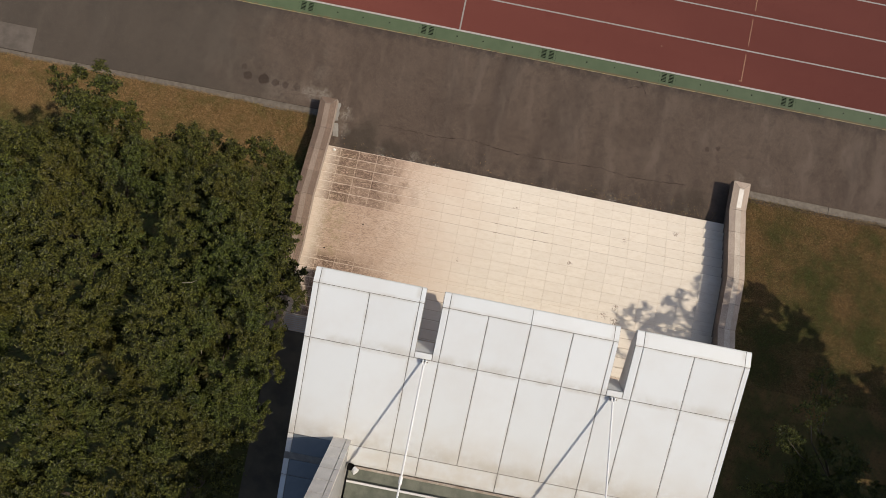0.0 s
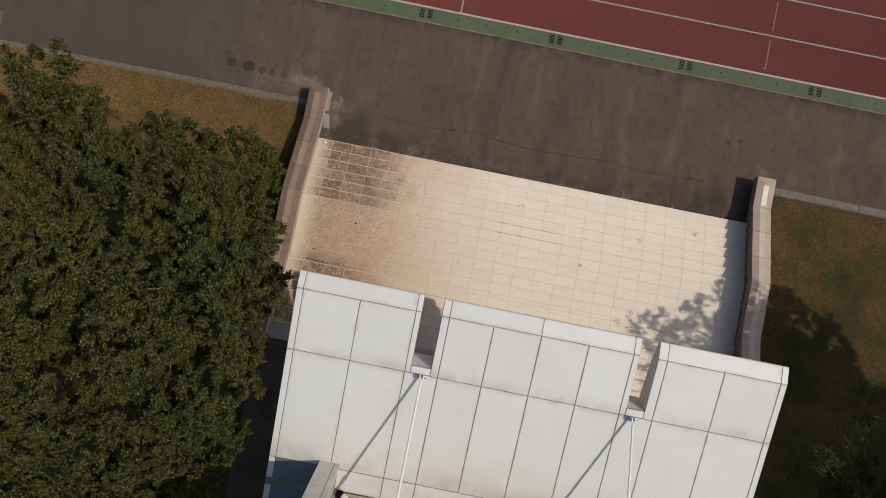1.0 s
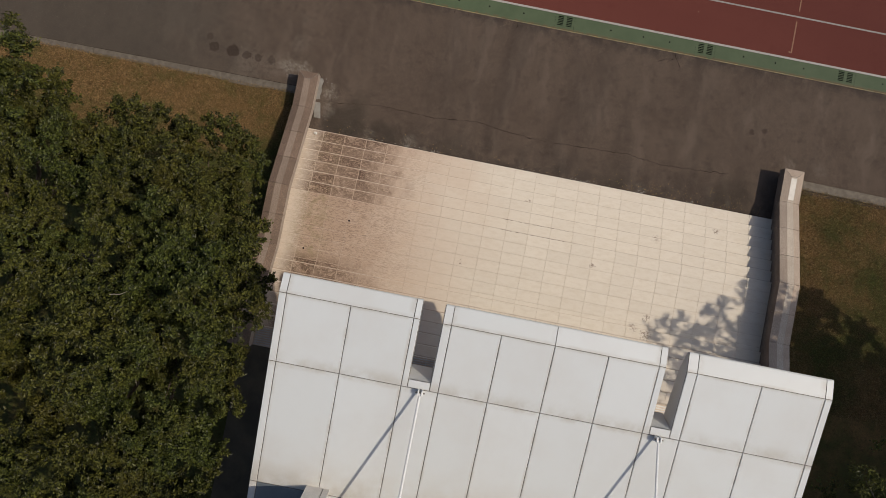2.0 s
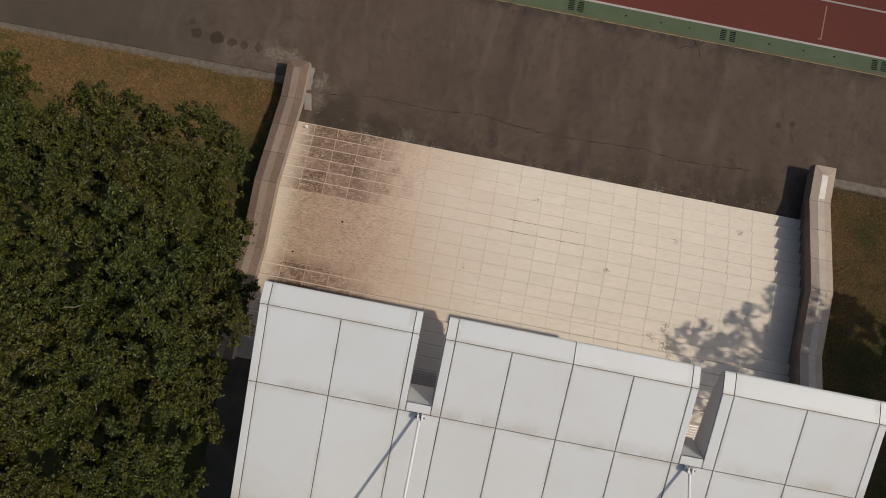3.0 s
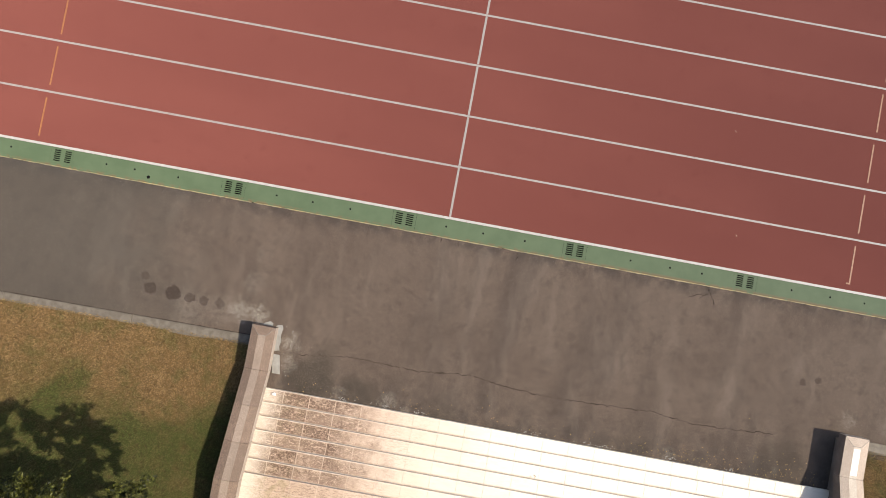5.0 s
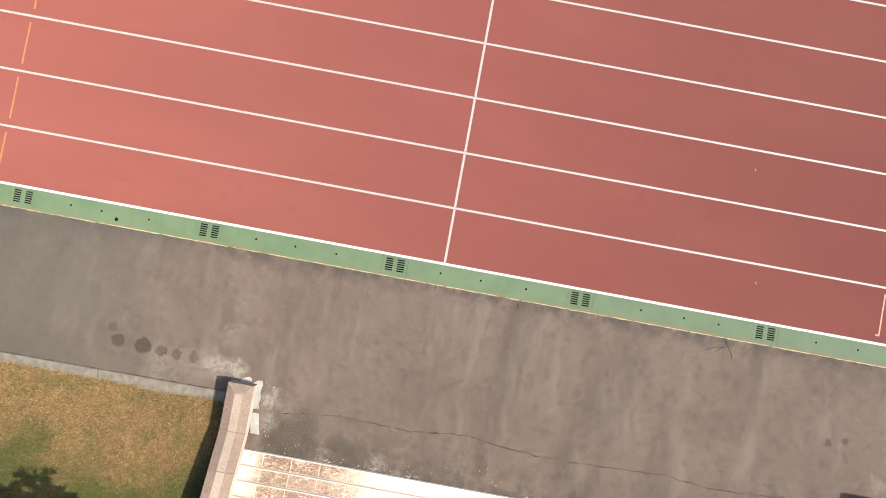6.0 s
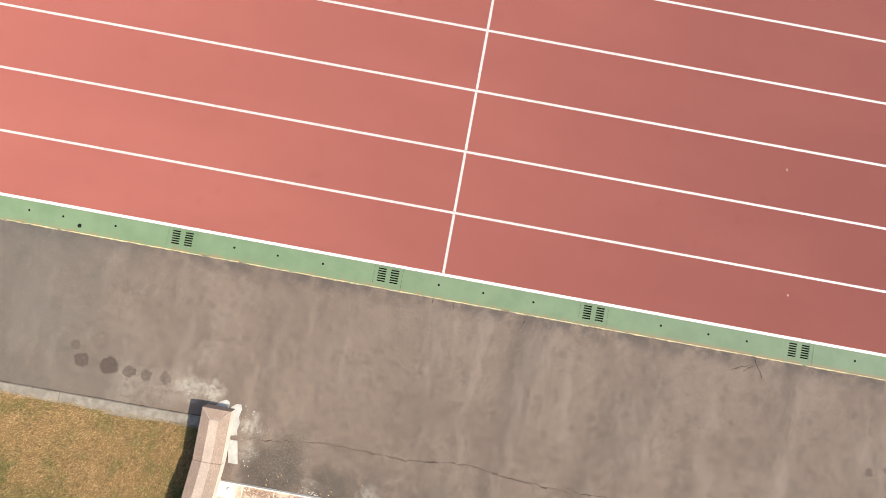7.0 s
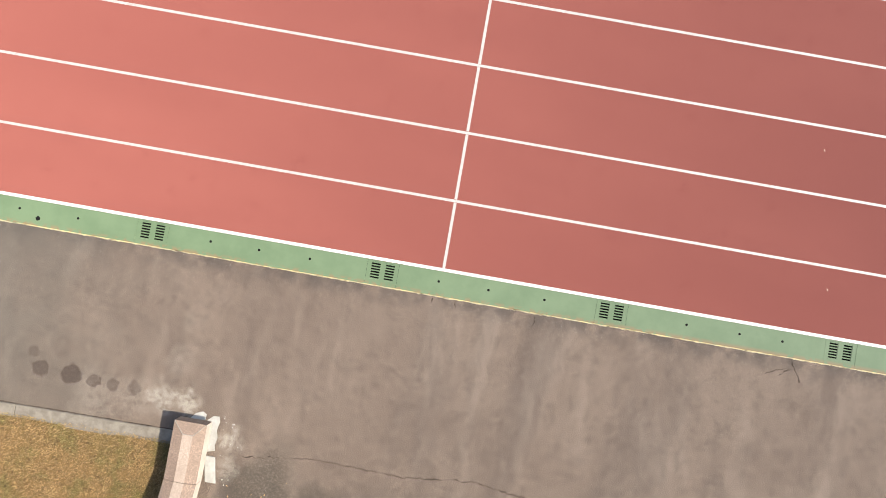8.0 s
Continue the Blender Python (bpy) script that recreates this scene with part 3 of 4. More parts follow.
# ---- kerbs and turf ----
for name, x0, x1, ya, yb, words in (("kerb", -70, -3.83, -4.3, -3.52, "weathered concrete kerb along the dry turf"), ("kerb", 10.09, 70, -3.38, -4.0, "weathered concrete kerb along the shaded turf")):
    kerb = thing(name, ((x0 + x1) / 2, ya, 0), words, "kerb", kind="structure")
    cuts = np.arange(x0, x1 + 0.01, (x1 - x0) / round((x1 - x0) / 3.0))
    for a, b in zip(cuts, cuts[1:]):
        shape = box(a + 0.003, b - 0.003, -0.13, 0.13, -0.25, 0.035, 0.012)
        # the long kerbs stray a little from the line of the track
        lean = [(v[0], v[1] + float(np.interp(v[0], [x0, -14, x1], [-4.0, -3.72, -3.65])) if x0 < 0 else v[1] - 3.5 - 0.008 * (v[0] - 10), v[2]) for v in shape[0]]
        part("kerb_stone", (lean, shape[1]), KERB, kerb)


def turf(name, x0, x1, words):
    xs, ys = np.arange(x0, x1 + 0.01, 0.25), np.arange(-30.0, -3.7, 0.25)
    verts = [(x, y, lawn_height(x, y)) for y in ys for x in xs]
    w = len(xs)
    faces = [[j * w + i, j * w + i + 1, (j + 1) * w + i + 1, (j + 1) * w + i] for j in range(len(ys) - 1) for i in range(w - 1)]
    ob = raw(name, verts, faces, LAWN, smooth=True)
    return tagged(ob, words, "lawn", kind="structure")


turf("lawn_west", -30.0, -3.75, "sun-dried yellow-brown turf bank under the trees")
turf("lawn_east", 10.0, 32.0, "sun-dried turf bank, greener and shaded up the slope")


def blades(name, x0, x1, y0, y1, count, words):
    """Grass blades standing and lying on the turf."""
    r = np.random.default_rng(5)
    x, y = r.uniform(x0, x1, count), r.uniform(y0, y1, count)
    z = np.array([lawn_height(a, b) for a, b in zip(x, y)]) - 0.005
    turn, long, lean = r.uniform(0, 2 * np.pi, count), r.uniform(0.03, 0.08, count), r.uniform(0.25, 1.0, count)
    side = np.stack([-np.sin(turn), np.cos(turn), 0 * turn], 1) * r.uniform(0.003, 0.0075, count)[:, None]
    tip = np.stack([np.cos(turn) * lean * long, np.sin(turn) * lean * long, long * np.sqrt(1 - 0.8 * lean**2)], 1)
    foot = np.stack([x, y, z], 1)
    verts = np.stack([foot - side, foot + side, foot + tip], 1).reshape(-1, 3)
    ob = raw(name, verts.tolist(), np.arange(3 * count).reshape(-1, 3).tolist(), BLADE)
    return tagged(ob, words, "grass", kind="stuff")


blades("grass", -17.0, -4.0, -8.0, -3.70, 180000, "dry straw-coloured grass blades on the bank")
blades("grass", 10.2, 17.5, -9.6, -3.58, 140000, "dry straw-coloured grass blades with green patches")

# ---- stairs ----
X0, X1, TREAD, RISE = -3.51, 9.77, 0.298, 0.1
Y_LOW, Y_MID, Y_UP, Y_TOP = -4.63, -6.418, -8.33, -10.118
SLAB = 0.03
stairs = thing("stairs", (3.1, -4.63, 0), "broad buff-tiled outdoor stairs with a landing, mould-stained at one side", "stairs", kind="structure")
ROWS_UP = [(Y_LOW - TREAD * i, Y_LOW - TREAD * (i + 1), RISE * (i + 1)) for i in range(6)]
LAND = [Y_MID - 0.3 * k for k in range(7)] + [Y_UP]
ROWS_LAND = [(a, b, 7 * RISE) for a, b in zip(LAND, LAND[1:])]
ROWS_HIGH = [(Y_UP - TREAD * i, Y_UP - TREAD * (i + 1), RISE * (8 + i)) for i in range(6)]
outline = [(Y_LOW - 0.012, -0.3)]
for front, back, z in ROWS_UP + [(Y_MID, Y_UP, 0.7)] + ROWS_HIGH + [(Y_TOP, -10.66, 1.4)]:
    outline += [(front - 0.012, z - 0.006), (back - 0.012, z - 0.006)]
outline += [(-10.672, -0.3)]
part("stair_core", extrude_x(outline, X0, X1), MORTAR, stairs, "grey mortar bed")
for front, back, z in ROWS_UP + [(Y_MID, 0, 0.7)] + ROWS_HIGH + [(Y_TOP, 0, 1.4)]:
    part("riser", box(X0 + 0.002, X1 - 0.002, front - 0.011, front - 0.003, z - RISE + 0.003, z - SLAB), RISER, stairs)
JOINTS = [X0] + [-3.027 + 0.607 * k for k in range(21)] + [X1]
SHARED = {}


def tile(width, depth):
    """One slab with eased edges, shared by all of its size."""
    key = (round(width, 3), round(depth, 3))
    if key not in SHARED:
        w, d, e = width / 2, depth / 2, 0.004
        verts = [(sx * w, sy * d, -SLAB) for sx, sy in ((-1, -1), (1, -1), (1, 1), (-1, 1))]
        verts += [(sx * w, sy * d, -e) for sx, sy in ((-1, -1), (1, -1), (1, 1), (-1, 1))]
        verts += [(sx * (w - e), sy * (d - e), 0.0) for sx, sy in ((-1, -1), (1, -1), (1, 1), (-1, 1))]
        faces = [[0, 3, 2, 1], [8, 9, 10, 11]] + [[4 * r + k, 4 * r + (k + 1) % 4, 4 * r + 4 + (k + 1) % 4, 4 * r + 4 + k] for r in (0, 1) for k in range(4)]
        me = bpy.data.meshes.new("tile")
        me.from_pydata(verts, [], faces)
        me.materials.append(TILE)
        SHARED[key] = me
    return SHARED[key]


# ---- the walls beside the stairs ----
TOP = [(-3.19, 0.62), (-4.17, 0.62), (-6.42, 1.42), (-8.0, 1.42), (-10.2, 2.2), (-10.6, 2.2)]


def top_at(y):
    return float(np.interp(-y, [-p[0] for p in TOP], [p[1] for p in TOP]))


def coping_stone(cx, y0, y1, end=False):
    """A capstone with a flat crown, sloped shoulders and deep sides; the end one is hipped."""
    across = [(-0.27, -0.32), (-0.27, -0.045), (-0.085, 0.0), (0.085, 0.0), (0.27, -0.045), (0.27, -0.32)]
    hip = 0.2 if end else 0.0
    gap = 0.0 if end else 0.003
    verts = [(cx + x, y0 - gap - (hip if 0 < k < 5 and abs(x) < 0.1 else 0.0), top_at(y0) + z) for k, (x, z) in enumerate(across)]
    verts += [(cx + x, y1 + 0.003, top_at(y1) + z) for x, z in across]
    faces = [[k, (k + 1) % 6, 6 + (k + 1) % 6, 6 + k] for k in range(6)]
    slots = [1 if k == 2 else 2 if k in (0, 4) else 0 for k in range(6)]
    faces += [[5, 4, 1, 0], [4, 3, 2, 1], [6, 7, 8, 9, 10, 11]]
    return verts, faces, slots + [0, 0, 0]


for name, cx, start, words in (("stair_wall", -3.66, -3.19, "pebble-rendered stair wall with brown washed capstones"), ("stair_wall", 9.92, -3.255, "pebble-rendered stair wall with pale capstones, in tree shade")):
    wall = thing(name, (cx, -3.3, 0), words, "wall", "walls beside the stairs", "structure")
    outline = [(start - 0.15, -0.3), (start - 0.15, 0.31)] + [(y, z - 0.31) for y, z in TOP[1:]] + [(-10.6, -0.3)]
    # body and cap sides: paler render west, darker brown east
    part("wall_body", extrude_x(outline, cx - 0.15, cx + 0.15), RENDER if cx < 0 else DARK_RENDER, wall)
    cuts = [start, -4.17, -4.92, -5.67, -6.42, -7.21, -8.0, -8.73, -9.47, -10.2, -10.6]
    for k, (a, b) in enumerate(zip(cuts, cuts[1:])):
        verts, faces, slots = coping_stone(cx, a, b, k == 0)
        hang(raw("capstone", verts, faces, [STONE, STONE_PALE, RENDER] if cx < 0 else [STONE_BUFF, STONE_LIGHT, DARK_RENDER], slots), wall)
    ridge = [(cx - 0.27, start, 0.575), (cx - 0.085, start - 0.2, 0.62), (cx + 0.085, start - 0.2, 0.62), (cx + 0.27, start, 0.575)]
    for a, b in zip(ridge, ridge[1:]):
        part("cap_joint", tube(a, b, 0.0045, sides=6), GASKET, wall, "thin dark mortar joint")
    if cx > 0:
        part("pale_patch", box(cx - 0.075, cx + 0.075, -4.1, -3.5, 0.615, 0.624, 0.003), LIME_PATCH, wall, "pale lime patch on the end capstone")

# ---- canopy over the platform ----
canopy = thing("canopy_roof", (3.15, -10.6, 6.3), "white aluminium-panelled canopy roof with two slots in its front", "roof", kind="structure")
BACK = -12.93


def roof_z(y):
    return 6.90 - 0.22 * (-8.8 - y)


def dark_top(ob):
    """The gaskets under the panel joints are dark."""
    ob.data.materials.append(GASKET)
    for face in ob.data.polygons:
        if face.normal.z > 0.5:
            face.material_index = 1
    return ob


NOSE = [(-8.80, 6.885), (-8.6, 6.862), (-8.47, 6.842), (-8.445, 6.825), (-8.44, 6.80), (-8.45, 6.77), (-8.54, 6.70), (-8.66, 6.605), (-8.80, 6.51)]
for a, b, y_back in ((-1.905, 0.685, BACK), (1.10, 5.205, BACK), (5.585, 8.265, BACK)):
    core = [(y + (-0.012 if y > -8.8 else 0), z - 0.008) for y, z in NOSE] + [(-9.9, 6.06), (y_back, 5.45), (y_back, roof_z(y_back) - 0.015)]
    dark_top(part("canopy_body", extrude_x(core, a, b), GREY_METAL, canopy, "pale grey sheet metal sides and underside"))
for a, b in ((0.685, 1.10), (5.205, 5.585)):
    dark_top(part("canopy_body", extrude_x([(-9.93, 6.0), (-9.93, roof_z(-9.93) - 0.03), (BACK, roof_z(BACK) - 0.015), (BACK, 5.45)], a, b), GREY_METAL, canopy))


def panel(x0, x1, y0, y1, gap=0.0065):
    """A flat cassette panel with turned-down edges."""
    x0, x1, y0, y1, e = x0 + gap, x1 - gap, y0 - gap, y1 + gap, 0.006
    ring = lambda d, low: [(x0 + d, y0 - d, roof_z(y0) - low), (x1 - d, y0 - d, roof_z(y0) - low), (x1 - d, y1 + d, roof_z(y1) - low), (x0 + d, y1 + d, roof_z(y1) - low)]
    verts = ring(0, 0.05) + ring(0, 0.005) + ring(e, 0.0)
    faces = [[8, 11, 10, 9]] + [[4 * r + (k + 1) % 4, 4 * r + k, 4 * r + 4 + k, 4 * r + 4 + (k + 1) % 4] for r in (0, 1) for k in range(4)]
    return verts, faces


def nose_panel(x0, x1, gap=0.0065):
    shape = [(-8.80 + gap, NOSE[0][1] + 0.01)] + [(y + 0.002, z + 0.006) for y, z in NOSE[1:]]
    k = len(shape)
    verts = [(x, y, z) for x in (x0 + gap, x1 - gap) for y, z in shape]
    return verts, [[i, k + i, k + i + 1, i + 1] for i in range(k - 1)]


COLS_A, COLS_B, COLS_C = [-1.905, -1.765, -0.585, 0.57, 0.685], [1.10, 1.26, 2.18, 3.165, 4.15, 5.08, 5.205], [5.585, 5.775, 6.965, 8.13, 8.265]
for cols, nose in ((COLS_A, [-1.905, -1.765, 0.57, 0.685]), (COLS_B, [1.10, 1.26, 3.165, 5.08, 5.205]), (COLS_C, [5.585, 5.775, 8.13, 8.265])):
    for a, b in zip(nose, nose[1:]):
        part("nose_panel", nose_panel(a, b), PANEL, canopy)
    for a, b in zip(cols, cols[1:]):
        part("roof_panel", panel(a, b, -8.80, -10.08), PANEL, canopy)
for a, b in ((0.685, 1.10), (5.205, 5.585)):
    part("roof_panel", panel(a, b, -9.92, -10.08), PANEL, canopy)
    # the slot's back, sloped
    part("slot_back", extrude_x([(-9.915, roof_z(-9.92) - 0.012), (-9.72, 6.05), (-9.74, 6.0), (-9.93, 6.0)], a + 0.004, b - 0.004), PANEL, canopy, "white sloped back of the slot")
long_cols = [-1.905, -1.765, -0.585, 0.57, 1.26, 2.18, 3.165, 4.15, 5.08, 5.775, 6.965, 8.13, 8.265]
for a, b in zip(long_cols, long_cols[1:]):
    part("roof_panel", panel(a, b, -10.08, -12.45), PANEL, canopy)
tail = [-1.905, -1.765, -0.585, 0.57, 1.26, 3.165, 5.08, 6.965, 8.13, 8.265]
for a, b in zip(tail, tail[1:]):
    # this tail panel is coloured dark where the pylon's shade falls
    in_shade = a == -1.765
    part("roof_panel", panel(a, b, -12.45, BACK), SHADED_PANEL if in_shade else PANEL, canopy, "dark roof panel, pylon shade in its colour" if in_shade else "")
dark_top(part("canopy_body", extrude_x([(BACK - 0.002, 5.45), (BACK - 0.002, roof_z(BACK) - 0.015), (-18.0, roof_z(-18.0) - 0.015), (-18.0, 4.6)], -1.905, -0.80), GREY_METAL, canopy))
# west wing panels: the wide ones carry the pylon's shade in their colour
for y0, y1 in ((-13.09, -13.5), (-13.5, -15.4), (-15.4, -18.0)):
    for a, b in ((-1.905, -1.765), (-1.765, -0.80)):
        part("roof_panel", panel(a, b, y0, y1), PANEL if b < -1.7 else SHADED_PANEL, canopy, "" if b < -1.7 else "dark roof panel, pylon shade in its colour")
part("back_upstand", box(-0.36, 8.265, BACK - 0.07, BACK - 0.012, 5.4, roof_z(BACK) + 0.03, 0.008), FLASHING, canopy, "rust-stained flashing along the back gutter")

# ---- the building behind: gutter, wall, sloping fin ----
building = thing("building", (3.2, -14.5, 1.4), "grey building wall behind the canopy with a roof gutter", "building", kind="structure")
part("gutter_floor", box(-0.36, 8.265, -13.95, BACK - 0.075, 5.3, 5.42), GUTTER, building, "greenish wired-glass gutter floor")
part("rear_wall", box(-0.36, 8.26, -22.0, -13.95, -0.2, 8.9), CONCRETE, building)
part("wing_wall", box(-1.6, -0.37, -17.9, -12.91, -0.2, 5.0), CONCRETE, building)
part("stage_wall", box(-1.6, 7.95, -12.9, -12.6, 1.4, 5.6), CONCRETE, building)
part("gutter_rail", tube((-0.35, -13.45, 5.6), (8.2, -13.45, 5.6), 0.03), STEEL, building, "white gutter pipe")

fin = thing("stone_pylon", (-0.6, -12.5, 6.1), "tall stone-clad pylon wall standing up through the roof", "wall", kind="structure")
part("pylon_core", extrude_x([(-12.37, 5.4), (-12.37, 6.12), (-12.98, 11.0), (-16.4, 11.0), (-16.4, 5.4)], -0.79, -0.41), CONCRETE, fin)
rise = Vector((0, -0.61, 4.88)).normalized()
outward = Vector((0, 4.88, 0.61)).normalized()
for k in range(8):
    a = Vector((0, -12.37, 6.1)) + rise * (0.6 * k + 0.01)
    b = Vector((0, -12.37, 6.1)) + rise * (0.6 * (k + 1) - 0.01)
    for x0, x1 in ((-0.82, -0.51), (-0.495, -0.38)):
        corners = [(x, *(p + outward * d).yz) for p in (a, b) for d in (0.0, 0.04) for x in (x0, x1)]
        part("cladding_slab", (corners, [[0, 1, 3, 2], [4, 6, 7, 5], [0, 4, 5, 1], [2, 3, 7, 6], [0, 2, 6, 4], [1, 5, 7, 3]]), FIN_TILE, fin)

# tie rods from the roof back to the building
for x0, x1 in ((0.94, 0.92), (5.36, 5.40)):
    rod = thing("tie_rod", (x0, -10.11, 6.6), "slim white steel tie rod anchored to the roof", "tie rod", "tie rods on the roof")
    foot, head = Vector((x0, -10.13, 6.72)), Vector((x1, -13.96, 8.2))
    part("bar", tube(foot, head, 0.023), STEEL, rod)
    mid = foot.lerp(head, 0.62)
    part("turnbuckle", tube(mid, mid + (head - foot).normalized() * 0.16, 0.04), STEEL, rod)
    part("clevis", merge(box(x0 - 0.05, x0 - 0.02, -10.17, -10.07, 6.595, 6.78, 0.006), box(x0 + 0.02, x0 + 0.05, -10.17, -10.07, 6.595, 6.78, 0.006)), STEEL, rod)
    part("pin", tube((x0 - 0.085, -10.12, 6.73), (x0 + 0.085, -10.12, 6.73), 0.016), GASKET, rod, "dark steel pin")

lamp = thing("floodlight", (-0.22, -13.0, 6.0), "small black and white floodlight at the roof's edge", "floodlight")
part("housing", box(-0.36, -0.20, -13.02, -12.88, 6.06, 6.19, 0.02, 2), DARK, lamp, "black housing")
part("reflector", tube((-0.21, -12.98, 6.12), (-0.13, -13.03, 6.17), 0.07, 0.085, 14), STEEL, lamp, "white domed front")
part("bracket", box(-0.32, -0.22, -12.97, -12.94, 5.95, 6.07), STEEL, lamp)

# grating along the platform's edge
grating = thing("platform_grating", (3.1, -10.4, 1.4), "long galvanised drain grating along the platform's edge", "grating")
for y in np.arange(-10.60, -10.14, 0.06):
    part("grating_bar", box(X0 + 0.05, X1 - 0.05, y - 0.014, y + 0.014, 1.385, 1.412), GRATING, grating)
for x in np.arange(X0 + 0.1, X1, 1.1):
    part("bearer", box(x - 0.01, x + 0.01, -10.62, -10.12, 1.372, 1.395), GRATING, grating)
# the dark colour stands in for deep shade beneath roof and tree
landing = raw("platform", *box(-3.74, -1.855, -18.0, -10.64, 1.3, 1.4), SHADE_GROUND)
tagged(landing, "ground beside the platform, coloured dark for the shade there", "platform", kind="structure")
platform = raw("platform", *box(-1.85, X1, -18.0, -10.64, 1.3, 1.405), CONCRETE)
tagged(platform, "bare grey concrete platform under the canopy", "platform", kind="structure")

# ---- small things on the stairs ----
pebble = raw("stone", *from_bm((lambda bm: (bmesh.ops.create_icosphere(bm, subdivisions=2, radius=0.05), [setattr(v, "co", Vector((v.co.x * 1.1, v.co.y * 0.8, v.co.z * 0.7)) * (1 + 0.25 * noise.noise(v.co * 30))) for v in bm.verts], bm)[2])(bmesh.new())), WHITE_STONE)
pebble.location = (-3.245, -4.74, 0.132)
tagged(pebble, "small white stone lying on the lowest step", "stone")
for x, y in ((-1.77, -6.99), (-2.83, -7.95)):
    spout = raw("floor_drain", *tube((x, y, 0.69), (x, y, 0.703), 0.026, sides=12), DARK)
    tagged(spout, "small dark drain hole in the landing", "drain hole")


# ---- trees ----
def leaves_of(r, clumps, leaves, size, hollow):
    """Leaf quads on short twigs, gathered in sprays over the clumps' upper shells."""
    weight = np.array([c[3] * c[4] for c in clumps])
    made = []
    for (x, y, z, rx, ry, rz), share in zip(clumps, weight / weight.sum()):
        sprays = max(9, int(62 * rx * ry))
        d = r.normal(size=(sprays * 3, 3))
        d /= np.linalg.norm(d, axis=1)[:, None]
        d[:, 2] = np.where(d[:, 2] < -0.2, -d[:, 2], d[:, 2])
        bulge = np.array([1 + 0.3 * noise.noise(Vector((v[0] * 2.2 + x, v[1] * 2.2 + y, v[2] * 2.2))) for v in d])
        at = np.array([x, y, z]) + d * np.array([rx, ry, rz]) * (bulge * np.where(r.random(len(d)) < 0.8, r.uniform(0.82, 1.06, len(d)), r.uniform(0.4, 0.75, len(d))))[:, None]
        # sprays keep apart, and leave hollows between the boughs
        keep = []
        for i in range(len(at)):
            if len(keep) >= sprays:
                break
            p = at[i]
            if noise.noise(Vector(p) * 0.8) + 0.45 * noise.noise(Vector(p) * 2.1) < hollow:
                continue
            if all(((p - at[j]) ** 2).sum() > 0.011 for j in keep):
                keep.append(i)
        at, d = at[keep], d[keep]
        if not len(at):
            continue
        axis = d / np.array([rx, ry, rz]) + np.array([0, 0, 0.5])
        axis /= np.linalg.norm(axis, axis=1)[:, None]
        reach = r.uniform(0.12, 0.32, len(at))
        twigs = 7
        side = r.normal(size=(len(at), twigs, 3))
        run = axis[:, None] * r.uniform(0.1, 0.8, (len(at), twigs, 1)) + side * 0.75
        run /= np.linalg.norm(run, axis=2)[:, :, None]
        k = int(leaves * share * min(1.0, len(at) / sprays + 0.15))
        i, j = r.integers(0, len(at), k), r.integers(0, twigs, k)
        along = r.beta(1.6, 1.0, k)[:, None]
        twig = run[i, j]
        place = at[i] + twig * along * reach[i][:, None] - np.array([0, 0, 0.1]) * along**2 * reach[i][:, None] + r.normal(size=(k, 3)) * 0.028
        face = r.normal(size=(k, 3)) * 0.5 + np.array([0, 0, 0.75]) + axis[i] * 0.45
        face /= np.linalg.norm(face, axis=1)[:, None]
        tip = np.cross(face, np.cross(twig * 0.8 + r.normal(size=(k, 3)) * 0.6, face))
        tip /= np.linalg.norm(tip, axis=1)[:, None]
        across = np.cross(face, tip)
        ln, wd = r.uniform(0.7, 1.3, (k, 1)) * size, r.uniform(0.45, 0.7, (k, 1)) * size
        made.append(np.stack([place - tip * ln / 2, place + across * wd / 2 + face * 0.008, place + tip * ln / 2 - face * 0.01, place - across * wd / 2 + face * 0.008], 1).reshape(-1, 3))
    return np.concatenate(made)


def tree(name, at, height, clumps, leaves, leaf, size, words, seed, hollow=-0.29):
    """A trunk with limbs that reach the clumps, and a crown of many leaves.
    clumps: (x, y, z, rx, ry, rz) in the world."""
    r = np.random.default_rng(seed)
    ob = thing(name, at, words, "tree", "trees on the bank")
    fork = Vector(at) + Vector((0.1, -0.1, height * 0.42))
    thick = (height / 7.5) ** 1.5
    part("trunk", merge(tube(at, Vector(at).lerp(fork, 0.5) + Vector((0.06, 0.03, 0)), 0.2 * thick, 0.16 * thick), tube(Vector(at).lerp(fork, 0.5) + Vector((0.06, 0.03, 0)), fork, 0.16 * thick, 0.13 * thick)), BARK, ob)
    for x, y, z, rx, ry, rz in clumps:
        tip = Vector((x, y, z + 0.2 * rz))
        knee = fork.lerp(tip, 0.55) + Vector((0, 0, -0.12 * (tip - fork).length))
        part("limb", merge(tube(fork, knee, 0.07 * thick, 0.045 * thick, 7), tube(knee, tip, 0.045 * thick, 0.012, 7)), BARK, ob)
    verts = leaves_of(r, clumps, leaves, size, hollow)
    hang(raw("crown", verts.tolist(), np.arange(len(verts)).reshape(-1, 4).tolist(), leaf), ob)
    return ob


def dead_twigs(ob, spots):
    """Bleached bare twigs that stand out of a crown."""
    for x, y, z, turn, long in spots:
        a = Vector((x, y, z))
        way = Vector((math.cos(radians(turn)), math.sin(radians(turn)), 0.25)) * long
        mid = a + way * 0.55 + Vector((0.03, -0.02, 0.02))
        part("dead_twig", merge(tube(a, mid, 0.011, 0.008, 6), tube(mid, a + way, 0.008, 0.003, 6)), DEAD_BARK, ob, "bleached bare twig")


